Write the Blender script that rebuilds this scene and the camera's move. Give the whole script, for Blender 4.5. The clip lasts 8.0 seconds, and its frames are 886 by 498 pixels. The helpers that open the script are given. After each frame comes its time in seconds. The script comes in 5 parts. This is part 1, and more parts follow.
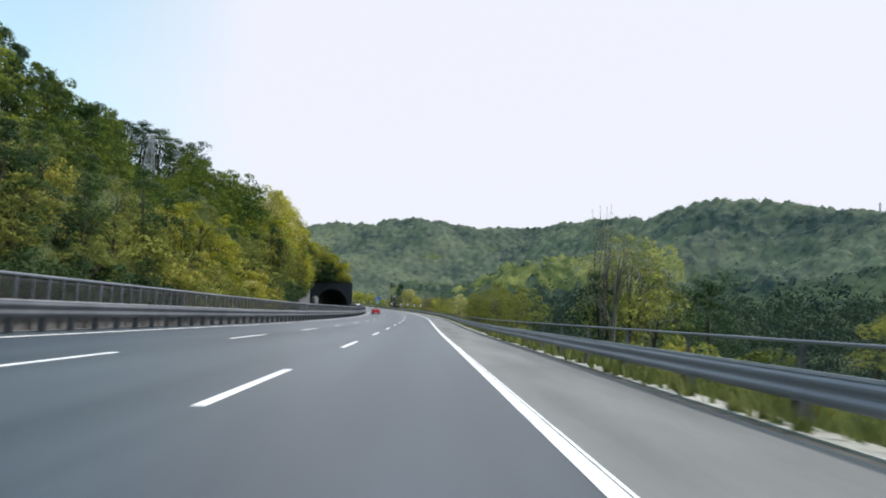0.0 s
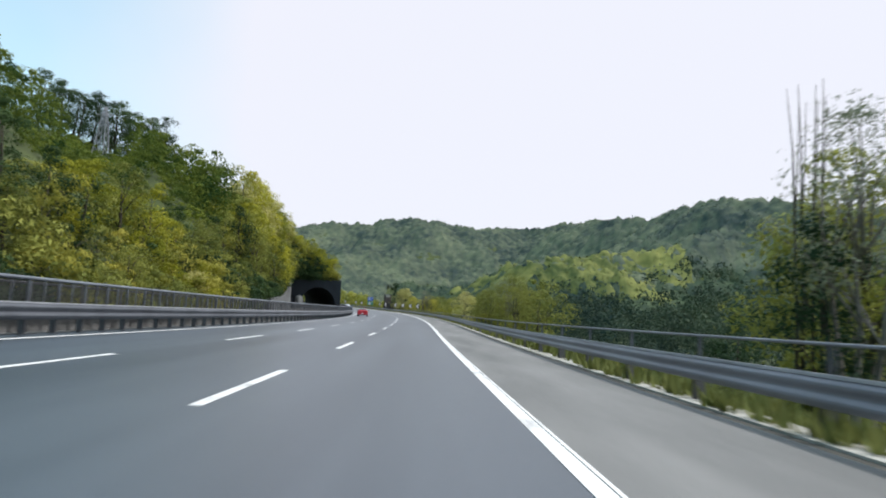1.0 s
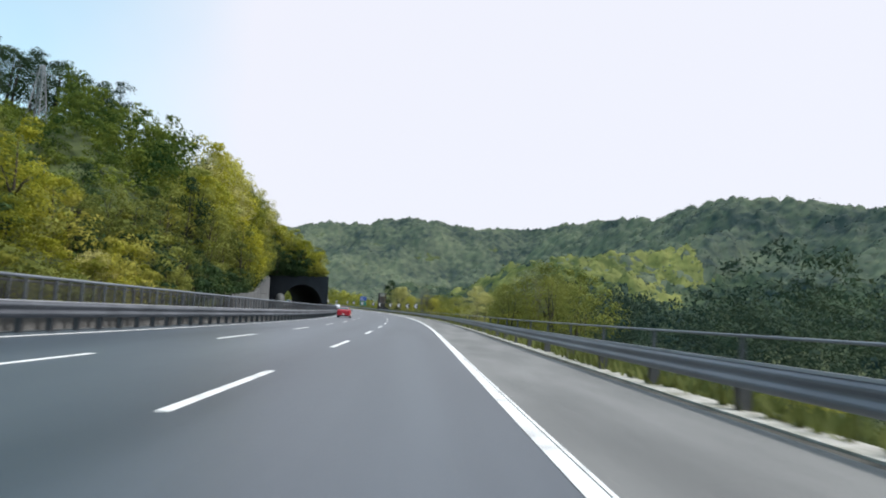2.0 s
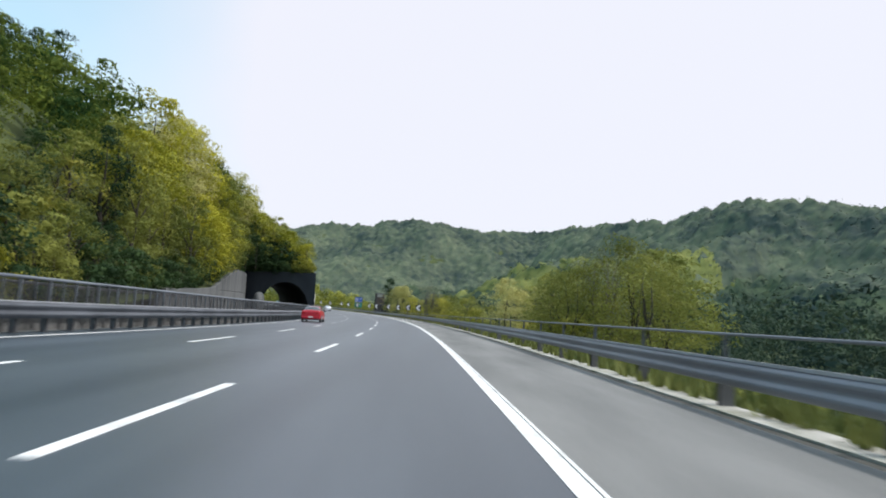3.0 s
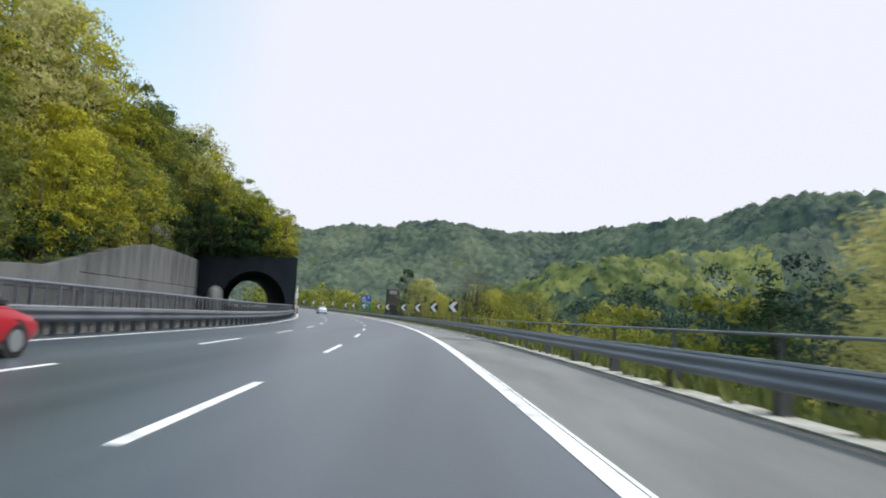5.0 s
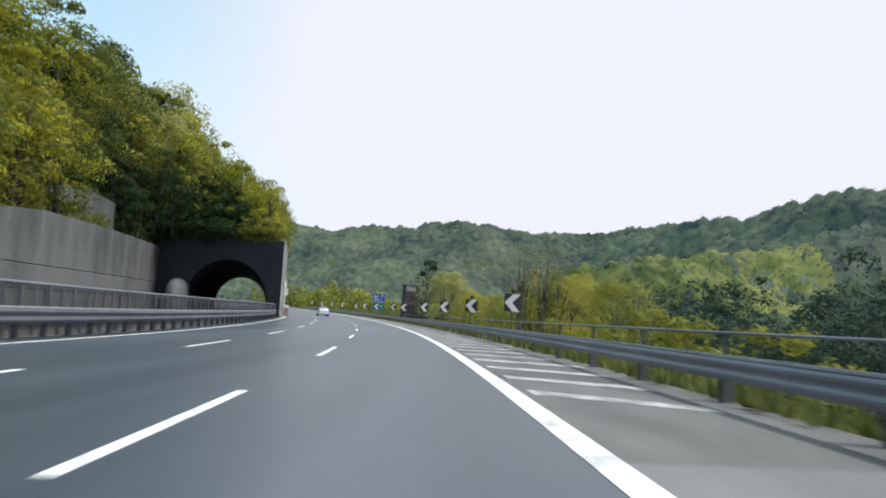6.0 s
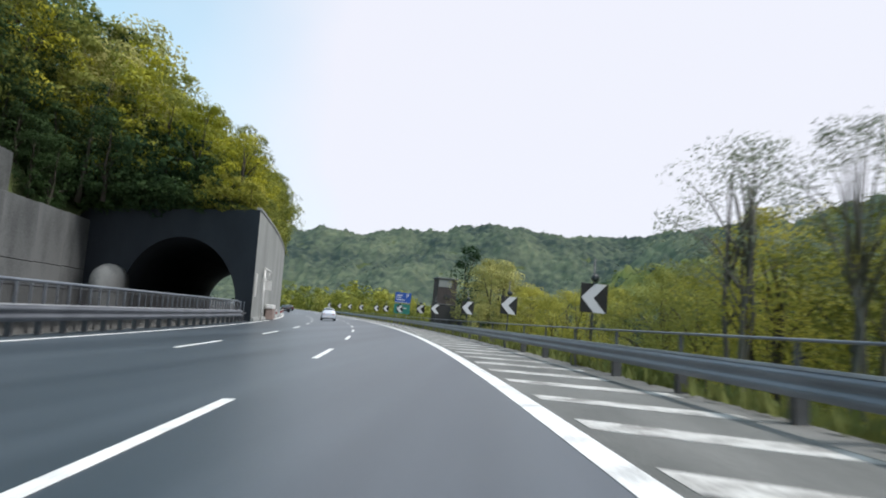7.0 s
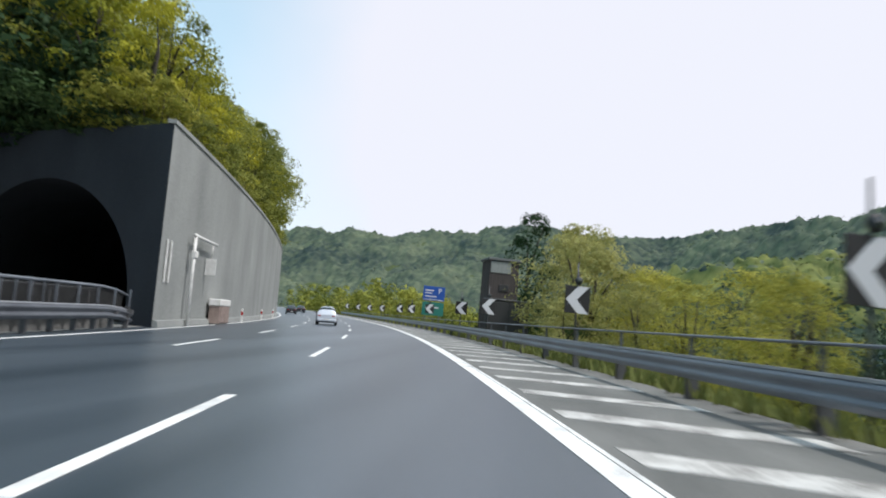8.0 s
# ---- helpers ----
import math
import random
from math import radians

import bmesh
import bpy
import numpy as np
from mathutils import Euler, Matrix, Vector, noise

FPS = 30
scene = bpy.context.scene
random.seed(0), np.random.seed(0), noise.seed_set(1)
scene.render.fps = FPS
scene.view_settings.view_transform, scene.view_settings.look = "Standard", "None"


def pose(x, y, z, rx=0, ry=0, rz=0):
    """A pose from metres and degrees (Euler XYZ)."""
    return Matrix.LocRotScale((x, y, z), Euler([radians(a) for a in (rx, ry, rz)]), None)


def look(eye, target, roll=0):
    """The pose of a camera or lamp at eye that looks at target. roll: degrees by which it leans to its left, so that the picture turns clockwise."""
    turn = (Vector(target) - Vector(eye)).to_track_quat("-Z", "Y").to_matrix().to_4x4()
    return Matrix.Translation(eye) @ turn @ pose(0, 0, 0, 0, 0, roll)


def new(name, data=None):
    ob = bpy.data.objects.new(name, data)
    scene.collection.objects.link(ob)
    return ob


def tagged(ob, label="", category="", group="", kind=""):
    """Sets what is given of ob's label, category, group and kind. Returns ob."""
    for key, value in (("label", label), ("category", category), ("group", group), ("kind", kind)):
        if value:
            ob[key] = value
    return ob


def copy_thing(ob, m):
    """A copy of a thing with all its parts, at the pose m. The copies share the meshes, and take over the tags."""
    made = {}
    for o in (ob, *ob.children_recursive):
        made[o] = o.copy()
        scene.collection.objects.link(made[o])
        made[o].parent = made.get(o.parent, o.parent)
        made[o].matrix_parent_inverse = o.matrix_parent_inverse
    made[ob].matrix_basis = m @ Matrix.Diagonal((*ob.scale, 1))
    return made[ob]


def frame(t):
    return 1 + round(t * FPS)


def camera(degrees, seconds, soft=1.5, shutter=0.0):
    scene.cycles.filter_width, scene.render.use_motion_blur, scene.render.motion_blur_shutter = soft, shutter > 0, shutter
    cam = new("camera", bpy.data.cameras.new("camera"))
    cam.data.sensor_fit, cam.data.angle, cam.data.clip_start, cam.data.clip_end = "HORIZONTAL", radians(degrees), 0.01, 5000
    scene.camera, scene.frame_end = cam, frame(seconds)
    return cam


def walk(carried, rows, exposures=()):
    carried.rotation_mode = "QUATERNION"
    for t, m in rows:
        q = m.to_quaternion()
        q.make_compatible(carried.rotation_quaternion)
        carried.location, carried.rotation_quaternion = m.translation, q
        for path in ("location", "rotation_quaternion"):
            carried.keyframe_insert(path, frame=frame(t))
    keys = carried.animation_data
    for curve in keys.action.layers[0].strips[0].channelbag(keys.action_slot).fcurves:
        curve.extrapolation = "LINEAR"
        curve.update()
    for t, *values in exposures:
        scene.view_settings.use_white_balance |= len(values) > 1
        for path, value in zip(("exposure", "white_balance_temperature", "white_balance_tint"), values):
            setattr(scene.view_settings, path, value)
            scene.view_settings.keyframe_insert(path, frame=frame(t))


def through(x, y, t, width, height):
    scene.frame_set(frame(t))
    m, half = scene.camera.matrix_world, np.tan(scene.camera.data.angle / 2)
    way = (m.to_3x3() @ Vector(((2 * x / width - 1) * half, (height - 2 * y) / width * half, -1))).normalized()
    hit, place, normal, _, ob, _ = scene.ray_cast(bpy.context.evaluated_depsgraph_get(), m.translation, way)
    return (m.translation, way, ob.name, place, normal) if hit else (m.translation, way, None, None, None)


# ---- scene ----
cam = camera(71.47, 8.0, soft=1.9, shutter=0.22)
walk(cam, [
    (0.0, pose(0.022, 0.248, 1.731, 95.598, -3.444, -2.082)),
    (0.5, pose(0.061, 12.120, 1.588, 95.787, -3.583, -2.260)),
    (1.0, pose(0.099, 24.064, 1.442, 95.808, -3.582, -2.352)),
    (1.5, pose(0.134, 36.104, 1.297, 95.901, -3.724, -2.429)),
    (3.0, pose(0.317, 74.748, 1.072, 96.353, -4.308, -2.186)),
    (3.5, pose(0.253, 87.064, 1.069, 96.586, -4.688, -1.840)),
    (4.0, pose(0.018, 97.671, 1.075, 96.587, -4.552, -1.494)),
    (4.5, pose(-0.387, 109.715, 1.083, 96.566, -4.480, -0.837)),
    (6.0, pose(-2.353, 146.914, 1.137, 96.723, -4.575, 1.925)),
    (6.5, pose(-3.476, 159.733, 1.169, 96.823, -4.966, 3.290)),
    (7.0, pose(-4.894, 171.572, 1.199, 96.997, -5.029, 4.707)),
    (7.5, pose(-6.447, 182.691, 1.242, 97.015, -5.134, 6.013)),
    (8.0, pose(-8.514, 194.975, 1.312, 97.059, -5.132, 7.462)),
], exposures=[(0.0, 0.08, 6200, 13), (8.0, 0.08, 6200, 13)])

# ---- world and sun ----
SUN_DIR = Vector((0.5, -0.12, 0.86)).normalized()
world = bpy.data.worlds.new("sky")
scene.world = world
world.use_nodes = True
wn, wl = world.node_tree.nodes, world.node_tree.links
wn.clear()
w_out, w_bg = wn.new("ShaderNodeOutputWorld"), wn.new("ShaderNodeBackground")
w_sky, w_mix = wn.new("ShaderNodeTexSky"), wn.new("ShaderNodeMix")
w_noise, w_ramp, w_co = wn.new("ShaderNodeTexNoise"), wn.new("ShaderNodeValToRGB"), wn.new("ShaderNodeTexCoord")
w_sky.sky_type, w_sky.sun_disc = "NISHITA", False
w_sky.sun_elevation = math.asin(SUN_DIR.z)
w_sky.sun_rotation = math.atan2(SUN_DIR.x, SUN_DIR.y)
w_sky.air_density, w_sky.dust_density = 1.0, 1.5
w_noise.inputs["Scale"].default_value, w_noise.inputs["Detail"].default_value = 2.0, 4.0
# thin cloud: whiter in the sun's glare, bluer away from it
w_dot, w_add = wn.new("ShaderNodeVectorMath"), wn.new("ShaderNodeMath")
w_dot.operation, w_add.operation = "DOT_PRODUCT", "MULTIPLY_ADD"
w_dot.inputs[1].default_value = Vector((0.72, 0.25, 0.65))
w_add.inputs[1].default_value = 0.35
w_ramp.color_ramp.elements[0].position, w_ramp.color_ramp.elements[0].color = 0.0, (0.3, 0.3, 0.3, 1)
w_ramp.color_ramp.elements[1].position, w_ramp.color_ramp.elements[1].color = 0.37, (0.98, 0.98, 0.98, 1)
w_mix.data_type = "RGBA"
w_mix.inputs["B"].default_value = (8.5, 8.5, 8.85, 1)
wl.new(w_co.outputs["Generated"], w_noise.inputs["Vector"])
wl.new(w_co.outputs["Generated"], w_dot.inputs[0])
wl.new(w_noise.outputs["Fac"], w_add.inputs[0])
wl.new(w_dot.outputs["Value"], w_add.inputs[2])
w_sep, w_low = wn.new("ShaderNodeSeparateXYZ"), wn.new("ShaderNodeMath")
w_low.operation = "MULTIPLY_ADD"
w_low.inputs[1].default_value = -0.9
wl.new(w_co.outputs["Generated"], w_sep.inputs[0])
wl.new(w_sep.outputs["Z"], w_low.inputs[0])
wl.new(w_add.outputs["Value"], w_low.inputs[2])
w_up = wn.new("ShaderNodeMath")
w_up.inputs[1].default_value = 0.2
wl.new(w_low.outputs["Value"], w_up.inputs[0])
wl.new(w_up.outputs["Value"], w_ramp.inputs["Fac"])
wl.new(w_ramp.outputs["Color"], w_mix.inputs["Factor"])
w_gain = wn.new("ShaderNodeVectorMath")
w_gain.operation = "MULTIPLY"
w_gain.inputs[1].default_value = (1.6, 3.0, 2.4)
wl.new(w_sky.outputs["Color"], w_gain.inputs[0])
wl.new(w_gain.outputs["Vector"], w_mix.inputs["A"])
wl.new(w_mix.outputs["Result"], w_bg.inputs["Color"])
wl.new(w_bg.outputs["Background"], w_out.inputs["Surface"])
w_bg.inputs["Strength"].default_value = 0.1

sun = new("sun", bpy.data.lights.new("sun", "SUN"))
sun.data.energy, sun.data.angle, sun.data.color = 3.2, radians(6.0), (1.0, 0.95, 0.87)
sun.matrix_world = look(SUN_DIR * 400, (0, 0, 0))

# ---- materials ----
def surf(name, dark, light, scale=1.0, rough=0.8, metallic=0.0, bump=0.2, fine=40.0, streak=(1, 1, 1), spread=(0.35, 0.65), vary=0.0):
    """A worn surface: two scales of noise between a dark and a light tone, with fine relief."""
    m = bpy.data.materials.new(name)
    m.use_nodes = True
    n, k = m.node_tree.nodes, m.node_tree.links
    b = n["Principled BSDF"]
    co, mp = n.new("ShaderNodeTexCoord"), n.new("ShaderNodeMapping")
    big, small, ramp, mixer = n.new("ShaderNodeTexNoise"), n.new("ShaderNodeTexNoise"), n.new("ShaderNodeValToRGB"), n.new("ShaderNodeMix")
    mp.inputs["Scale"].default_value = streak
    big.inputs["Scale"].default_value, big.inputs["Detail"].default_value = scale, 6.0
    small.inputs["Scale"].default_value, small.inputs["Detail"].default_value = fine, 3.0
    mixer.data_type = "FLOAT"
    mixer.inputs["Factor"].default_value = 0.35
    e = ramp.color_ramp.elements
    e[0].position, e[0].color = spread[0], (*dark, 1)
    e[1].position, e[1].color = spread[1], (*light, 1)
    k.new(co.outputs["Object"], mp.inputs["Vector"])
    k.new(mp.outputs["Vector"], big.inputs["Vector"])
    k.new(co.outputs["Object"], small.inputs["Vector"])
    k.new(big.outputs["Fac"], mixer.inputs["A"])
    k.new(small.outputs["Fac"], mixer.inputs["B"])
    fac = mixer.outputs["Result"]
    if vary:
        info, add = n.new("ShaderNodeObjectInfo"), n.new("ShaderNodeMath")
        add.operation = "MULTIPLY_ADD"
        k.new(info.outputs["Random"], add.inputs[0])
        add.inputs[1].default_value = vary
        k.new(fac, add.inputs[2])
        fac = add.outputs[0]
    k.new(fac, ramp.inputs["Fac"])
    k.new(ramp.outputs["Color"], b.inputs["Base Color"])
    b.inputs["Roughness"].default_value, b.inputs["Metallic"].default_value = rough, metallic
    if bump:
        bp = n.new("ShaderNodeBump")
        bp.inputs["Strength"].default_value, bp.inputs["Distance"].default_value = bump, 0.02
        k.new(small.outputs["Fac"], bp.inputs["Height"])
        k.new(bp.outputs["Normal"], b.inputs["Normal"])
    return m


def leaves(name, dark, light, patch=0.12, through=0.3, tree=0.5, lump=0.0):
    """Foliage: each leaf, each tree and each patch of the wood has its own tone."""
    m = bpy.data.materials.new(name)
    m.use_nodes = True
    n, k = m.node_tree.nodes, m.node_tree.links
    b, out = n["Principled BSDF"], n["Material Output"]
    geo, info, co = n.new("ShaderNodeNewGeometry"), n.new("ShaderNodeObjectInfo"), n.new("ShaderNodeTexCoord")
    noi, ramp = n.new("ShaderNodeTexNoise"), n.new("ShaderNodeValToRGB")
    a1, a2, a3 = n.new("ShaderNodeMath"), n.new("ShaderNodeMath"), n.new("ShaderNodeMath")
    for a in (a1, a2, a3):
        a.operation = "MULTIPLY_ADD"
    noi.inputs["Scale"].default_value, noi.inputs["Detail"].default_value = patch, 3.0
    k.new(co.outputs["Object"], noi.inputs["Vector"])
    k.new(geo.outputs["Random Per Island"], a1.inputs[0])
    a1.inputs[1].default_value, a1.inputs[2].default_value = 0.16, 0.095 - 0.6 * tree
    k.new(info.outputs["Random"], a2.inputs[0])
    a2.inputs[1].default_value = 1.0 * tree
    k.new(a1.outputs[0], a2.inputs[2])
    k.new(noi.outputs["Fac"], a3.inputs[0])
    a3.inputs[1].default_value = 0.9
    k.new(a2.outputs[0], a3.inputs[2])
    fac = a3.outputs[0]
    if lump:
        noi2, a4 = n.new("ShaderNodeTexNoise"), n.new("ShaderNodeMath")
        noi2.inputs["Scale"].default_value, noi2.inputs["Detail"].default_value = lump, 1.0
        k.new(co.outputs["Object"], noi2.inputs["Vector"])
        a4.operation = "MULTIPLY_ADD"
        k.new(noi2.outputs["Fac"], a4.inputs[0])
        a4.inputs[1].default_value = 0.9
        a3.inputs[1].default_value, a1.inputs[1].default_value, a1.inputs[2].default_value = 1.3, 0.12, -0.6
        k.new(fac, a4.inputs[2])
        fac = a4.outputs[0]
    e = ramp.color_ramp.elements
    e[0].position, e[0].color = 0.25, (*dark, 1)
    e[1].position, e[1].color = 0.85, (*light, 1)
    k.new(fac, ramp.inputs["Fac"])
    k.new(ramp.outputs["Color"], b.inputs["Base Color"])
    b.inputs["Roughness"].default_value = 0.65
    b.inputs["Specular IOR Level"].default_value = 0.04 if lump else 0.1
    tr, mx = n.new("ShaderNodeBsdfTranslucent"), n.new("ShaderNodeMixShader")
    k.new(ramp.outputs["Color"], tr.inputs["Color"])
    mx.inputs["Fac"].default_value = through
    k.new(b.outputs["BSDF"], mx.inputs[1])
    k.new(tr.outputs["BSDF"], mx.inputs[2])
    k.new(mx.outputs["Shader"], out.inputs["Surface"])
    return m


def plain(name, colour, rough=0.5, metallic=0.0, coat=0.0):
    m = bpy.data.materials.new(name)
    m.use_nodes = True
    b = m.node_tree.nodes["Principled BSDF"]
    b.inputs["Base Color"].default_value = (*colour, 1)
    b.inputs["Roughness"].default_value, b.inputs["Metallic"].default_value = rough, metallic
    b.inputs["Coat Weight"].default_value = coat
    return m


ASPHALT = surf("asphalt", (0.02, 0.032, 0.044), (0.086, 0.107, 0.128), 0.5, 0.35, bump=0.12, fine=70, streak=(1, 0.05, 1), spread=(0.36, 0.64))
SHOULDER = surf("shoulder_asphalt", (0.12, 0.122, 0.118), (0.24, 0.238, 0.228), 0.7, 0.8, bump=0.35, fine=80, streak=(1, 0.2, 1))
ASPHALT.node_tree.nodes["Principled BSDF"].inputs["Specular IOR Level"].default_value = 0.75
HATCH_ASPHALT = surf("dusty_asphalt", (0.09, 0.093, 0.087), (0.19, 0.19, 0.178), 0.9, 0.85, bump=0.4, fine=30, streak=(1, 0.35, 1))
GUTTER = surf("dark_gutter", (0.03, 0.03, 0.024), (0.09, 0.088, 0.075), 1.2, 0.95, bump=0.4, fine=20)
FAR_ASPHALT = surf("old_asphalt", (0.09, 0.09, 0.09), (0.15, 0.15, 0.145), 0.5, 0.85, bump=0.3, fine=80)
PAINT = surf("road_paint", (0.42, 0.42, 0.41), (0.78, 0.78, 0.76), 2.0, 0.6, bump=0.2, fine=24, spread=(0.33, 0.49))
WORN_PAINT = surf("worn_road_paint", (0.22, 0.21, 0.195), (0.6, 0.59, 0.56), 2.2, 0.7, bump=0.2, fine=18, spread=(0.4, 0.58))
CONCRETE = surf("concrete", (0.05, 0.055, 0.057), (0.15, 0.158, 0.158), 0.55, 0.9, bump=0.3, fine=7, streak=(1, 1, 0.4), vary=0.14)
# stained concrete, darkened to hold the shade of portal and tunnel
PORTAL = surf("stained_shaded_concrete", (0.013, 0.017, 0.024), (0.036, 0.043, 0.054), 0.3, 0.9, bump=0.3, fine=20, streak=(1, 1, 0.4))
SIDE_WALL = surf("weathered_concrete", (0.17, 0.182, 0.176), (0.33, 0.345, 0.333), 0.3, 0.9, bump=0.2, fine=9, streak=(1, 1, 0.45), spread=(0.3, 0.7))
KERB = surf("kerb_concrete", (0.2, 0.2, 0.145), (0.47, 0.46, 0.42), 1.5, 0.9, bump=0.3, fine=9, spread=(0.36, 0.58))
GALV = surf("galvanised_steel", (0.15, 0.168, 0.195), (0.26, 0.287, 0.325), 1.4, 0.5, 0.4, bump=0.06, fine=60, streak=(1, 0.4, 1))
DULL_GALV = surf("dull_galvanised_steel", (0.07, 0.079, 0.093), (0.155, 0.17, 0.192), 1.4, 0.55, 0.35, bump=0.06, fine=60, streak=(1, 0.4, 1))
DARK_GALV = surf("weathered_steel", (0.07, 0.072, 0.075), (0.16, 0.16, 0.165), 2.0, 0.6, 0.35, bump=0.1, fine=50)
BEAM_STEEL = surf("weathered_beam_steel", (0.17, 0.186, 0.215), (0.265, 0.29, 0.33), 1.2, 0.43, 0.4, bump=0.06, fine=50, streak=(1, 0.3, 1))
# paler steel tone, paints light caught by the beams' top
HIGHLIGHT_GALV = surf("galvanised_highlight", (0.32, 0.34, 0.37), (0.5, 0.52, 0.55), 1.5, 0.5, 0.2, bump=0.04, fine=50)
SOIL = surf("soil", (0.03, 0.045, 0.014), (0.085, 0.11, 0.03), 0.25, 0.95, bump=0.5, fine=6)
BARK = surf("bark", (0.03, 0.026, 0.02), (0.085, 0.073, 0.058), 2.0, 0.95, bump=0.6, fine=18, streak=(1, 1, 0.2))
PALE_BARK = surf("pale_bark", (0.11, 0.1, 0.085), (0.22, 0.2, 0.175), 2.0, 0.9, bump=0.4, fine=18, streak=(1, 1, 0.2))
LEAF_YELLOW = leaves("yellow_green_leaves", (0.17, 0.195, 0.02), (0.53, 0.5, 0.05), through=0.34)
LEAF_GREEN = leaves("fresh_green_leaves", (0.112, 0.142, 0.034), (0.325, 0.342, 0.08), through=0.34)
LEAF_SPRING = leaves("pale_spring_leaves", (0.17, 0.19, 0.03), (0.53, 0.49, 0.1), through=0.5)
LEAF_OLIVE = leaves("olive_leaves", (0.115, 0.14, 0.034), (0.38, 0.385, 0.095), through=0.5)
# dark green of pines and trees; also carries shade under the overhanging trees
LEAF_DARK = leaves("dark_and_shaded_leaves", (0.018, 0.042, 0.02), (0.07, 0.118, 0.042))
LEAF_CREAM = leaves("blossoming_leaves", (0.22, 0.235, 0.07), (0.64, 0.6, 0.24), through=0.5)
LEAF_GREY = leaves("grey_green_leaves", (0.13, 0.155, 0.1), (0.32, 0.36, 0.24), through=0.34)
WOOD_NEAR = leaves("hillside_leaves", (0.03, 0.07, 0.022), (0.235, 0.28, 0.045), patch=0.05, tree=0.0, lump=0.2, through=0.35)
# the hills' haze is mixed into this bluish leaf colour
WOOD_FAR = leaves("hazed_leaves", (0.047, 0.069, 0.063), (0.156, 0.188, 0.12), patch=0.012, tree=0.0, through=0.15, lump=0.09)
# shade over the valley and the hills' foot is part of this dark tone
WOOD_VALLEY = leaves("shaded_valley_leaves", (0.02, 0.041, 0.041), (0.092, 0.128, 0.072), patch=0.02, tree=0.0, through=0.2, lump=0.12)
WOOD_BRIGHT = leaves("riverside_leaves", (0.12, 0.155, 0.036), (0.43, 0.43, 0.09), patch=0.035, tree=0.0, through=0.3, lump=0.15)
GRASS = leaves("grass_blades", (0.075, 0.1, 0.026), (0.2, 0.22, 0.07), patch=0.5, tree=0.0)
GLASS = plain("dark_glass", (0.03, 0.04, 0.045), 0.06, 0.0, 1.0)
RUBBER = plain("rubber", (0.015, 0.015, 0.016), 0.85)
ALLOY = plain("alloy", (0.55, 0.56, 0.57), 0.35, 0.8)
RED_PAINT = plain("red_car_paint", (0.42, 0.005, 0.018), 0.35, 0.0, 0.3)
SILVER_PAINT = plain("silver_car_paint", (0.62, 0.65, 0.72), 0.35, 0.2, 0.5)
BLACK_PAINT = plain("black_car_paint", (0.015, 0.017, 0.022), 0.3, 0.0, 0.5)
TAIL_RED = plain("tail_light_red", (0.35, 0.01, 0.01), 0.2)
TRIM_DARK = plain("dark_plastic", (0.03, 0.03, 0.032), 0.6)
PLATE = plain("plate_white", (0.7, 0.7, 0.68), 0.4)
SIGN_BLACK = plain("sign_black", (0.018, 0.018, 0.02), 0.45)
SIGN_WHITE = plain("sign_white", (0.6, 0.6, 0.63), 0.45)
SIGN_BLUE = plain("sign_blue", (0.012, 0.07, 0.32), 0.4)
SIGN_GREEN = plain("sign_green", (0.02, 0.16, 0.13), 0.4)
WHITE_METAL = surf("white_painted_metal", (0.55, 0.55, 0.53), (0.78, 0.78, 0.76), 3.0, 0.5, bump=0.05, fine=30)
BROWN_METAL = surf("brown_painted_metal", (0.2, 0.15, 0.13), (0.32, 0.25, 0.22), 3.0, 0.6, bump=0.05, fine=30)
HUT_BROWN = surf("brown_cladding", (0.036, 0.03, 0.029), (0.078, 0.064, 0.06), 2.0, 0.8, bump=0.2, fine=20, streak=(6, 6, 0.4))
NETTING = surf("dark_netting", (0.02, 0.021, 0.022), (0.055, 0.056, 0.056), 1.5, 0.8, 0.2, bump=0.1, fine=30)
MEDIAN_CONCRETE = surf("median_concrete", (0.06, 0.062, 0.06), (0.17, 0.17, 0.165), 1.6, 0.9, bump=0.3, fine=9)
# lighter leaf colour paints the sun on the spur
WOOD_MID = leaves("sunlit_spur_leaves", (0.07, 0.1, 0.038), (0.27, 0.285, 0.09), patch=0.02, tree=0.0, through=0.2, lump=0.1)
PYLON_STEEL = surf("pylon_steel", (0.2, 0.215, 0.225), (0.32, 0.335, 0.345), 1.0, 0.55, 0.3, bump=0.05, fine=30)

# ---- the road's line: s along it, u to its right, h over its surface ----
def smooth(knots, values, x):
    k, v = np.array(knots, float), np.array(values, float)
    m = np.gradient(v, k)
    i = np.clip(np.searchsorted(k, x, "right") - 1, 0, len(k) - 2)
    w = k[i + 1] - k[i]
    q = (np.asarray(x) - k[i]) / w
    return (2 * q**3 - 3 * q**2 + 1) * v[i] + (q**3 - 2 * q**2 + q) * w * m[i] + (3 * q**2 - 2 * q**3) * v[i + 1] + (q**3 - q**2) * w * m[i + 1]


LINE_S = np.arange(-140.0, 480.01, 0.5)
LINE_A = np.radians(smooth([-140, 0, 36, 74.6, 110.6, 146.6, 170.6, 194.6, 220, 260, 300, 360, 480],
                           [-0.07, -0.07, -0.04, 0.01, 1.75, 4.3, 7.02, 10.3, 13.5, 18.5, 23.5, 31, 46], LINE_S))
LINE_X = np.concatenate([[0], np.cumsum(-np.sin((LINE_A[1:] + LINE_A[:-1]) / 2) * 0.5)])
LINE_Y = np.concatenate([[0], np.cumsum(np.cos((LINE_A[1:] + LINE_A[:-1]) / 2) * 0.5)])
LINE_X += 0.051 - np.interp(0, LINE_S, LINE_X)
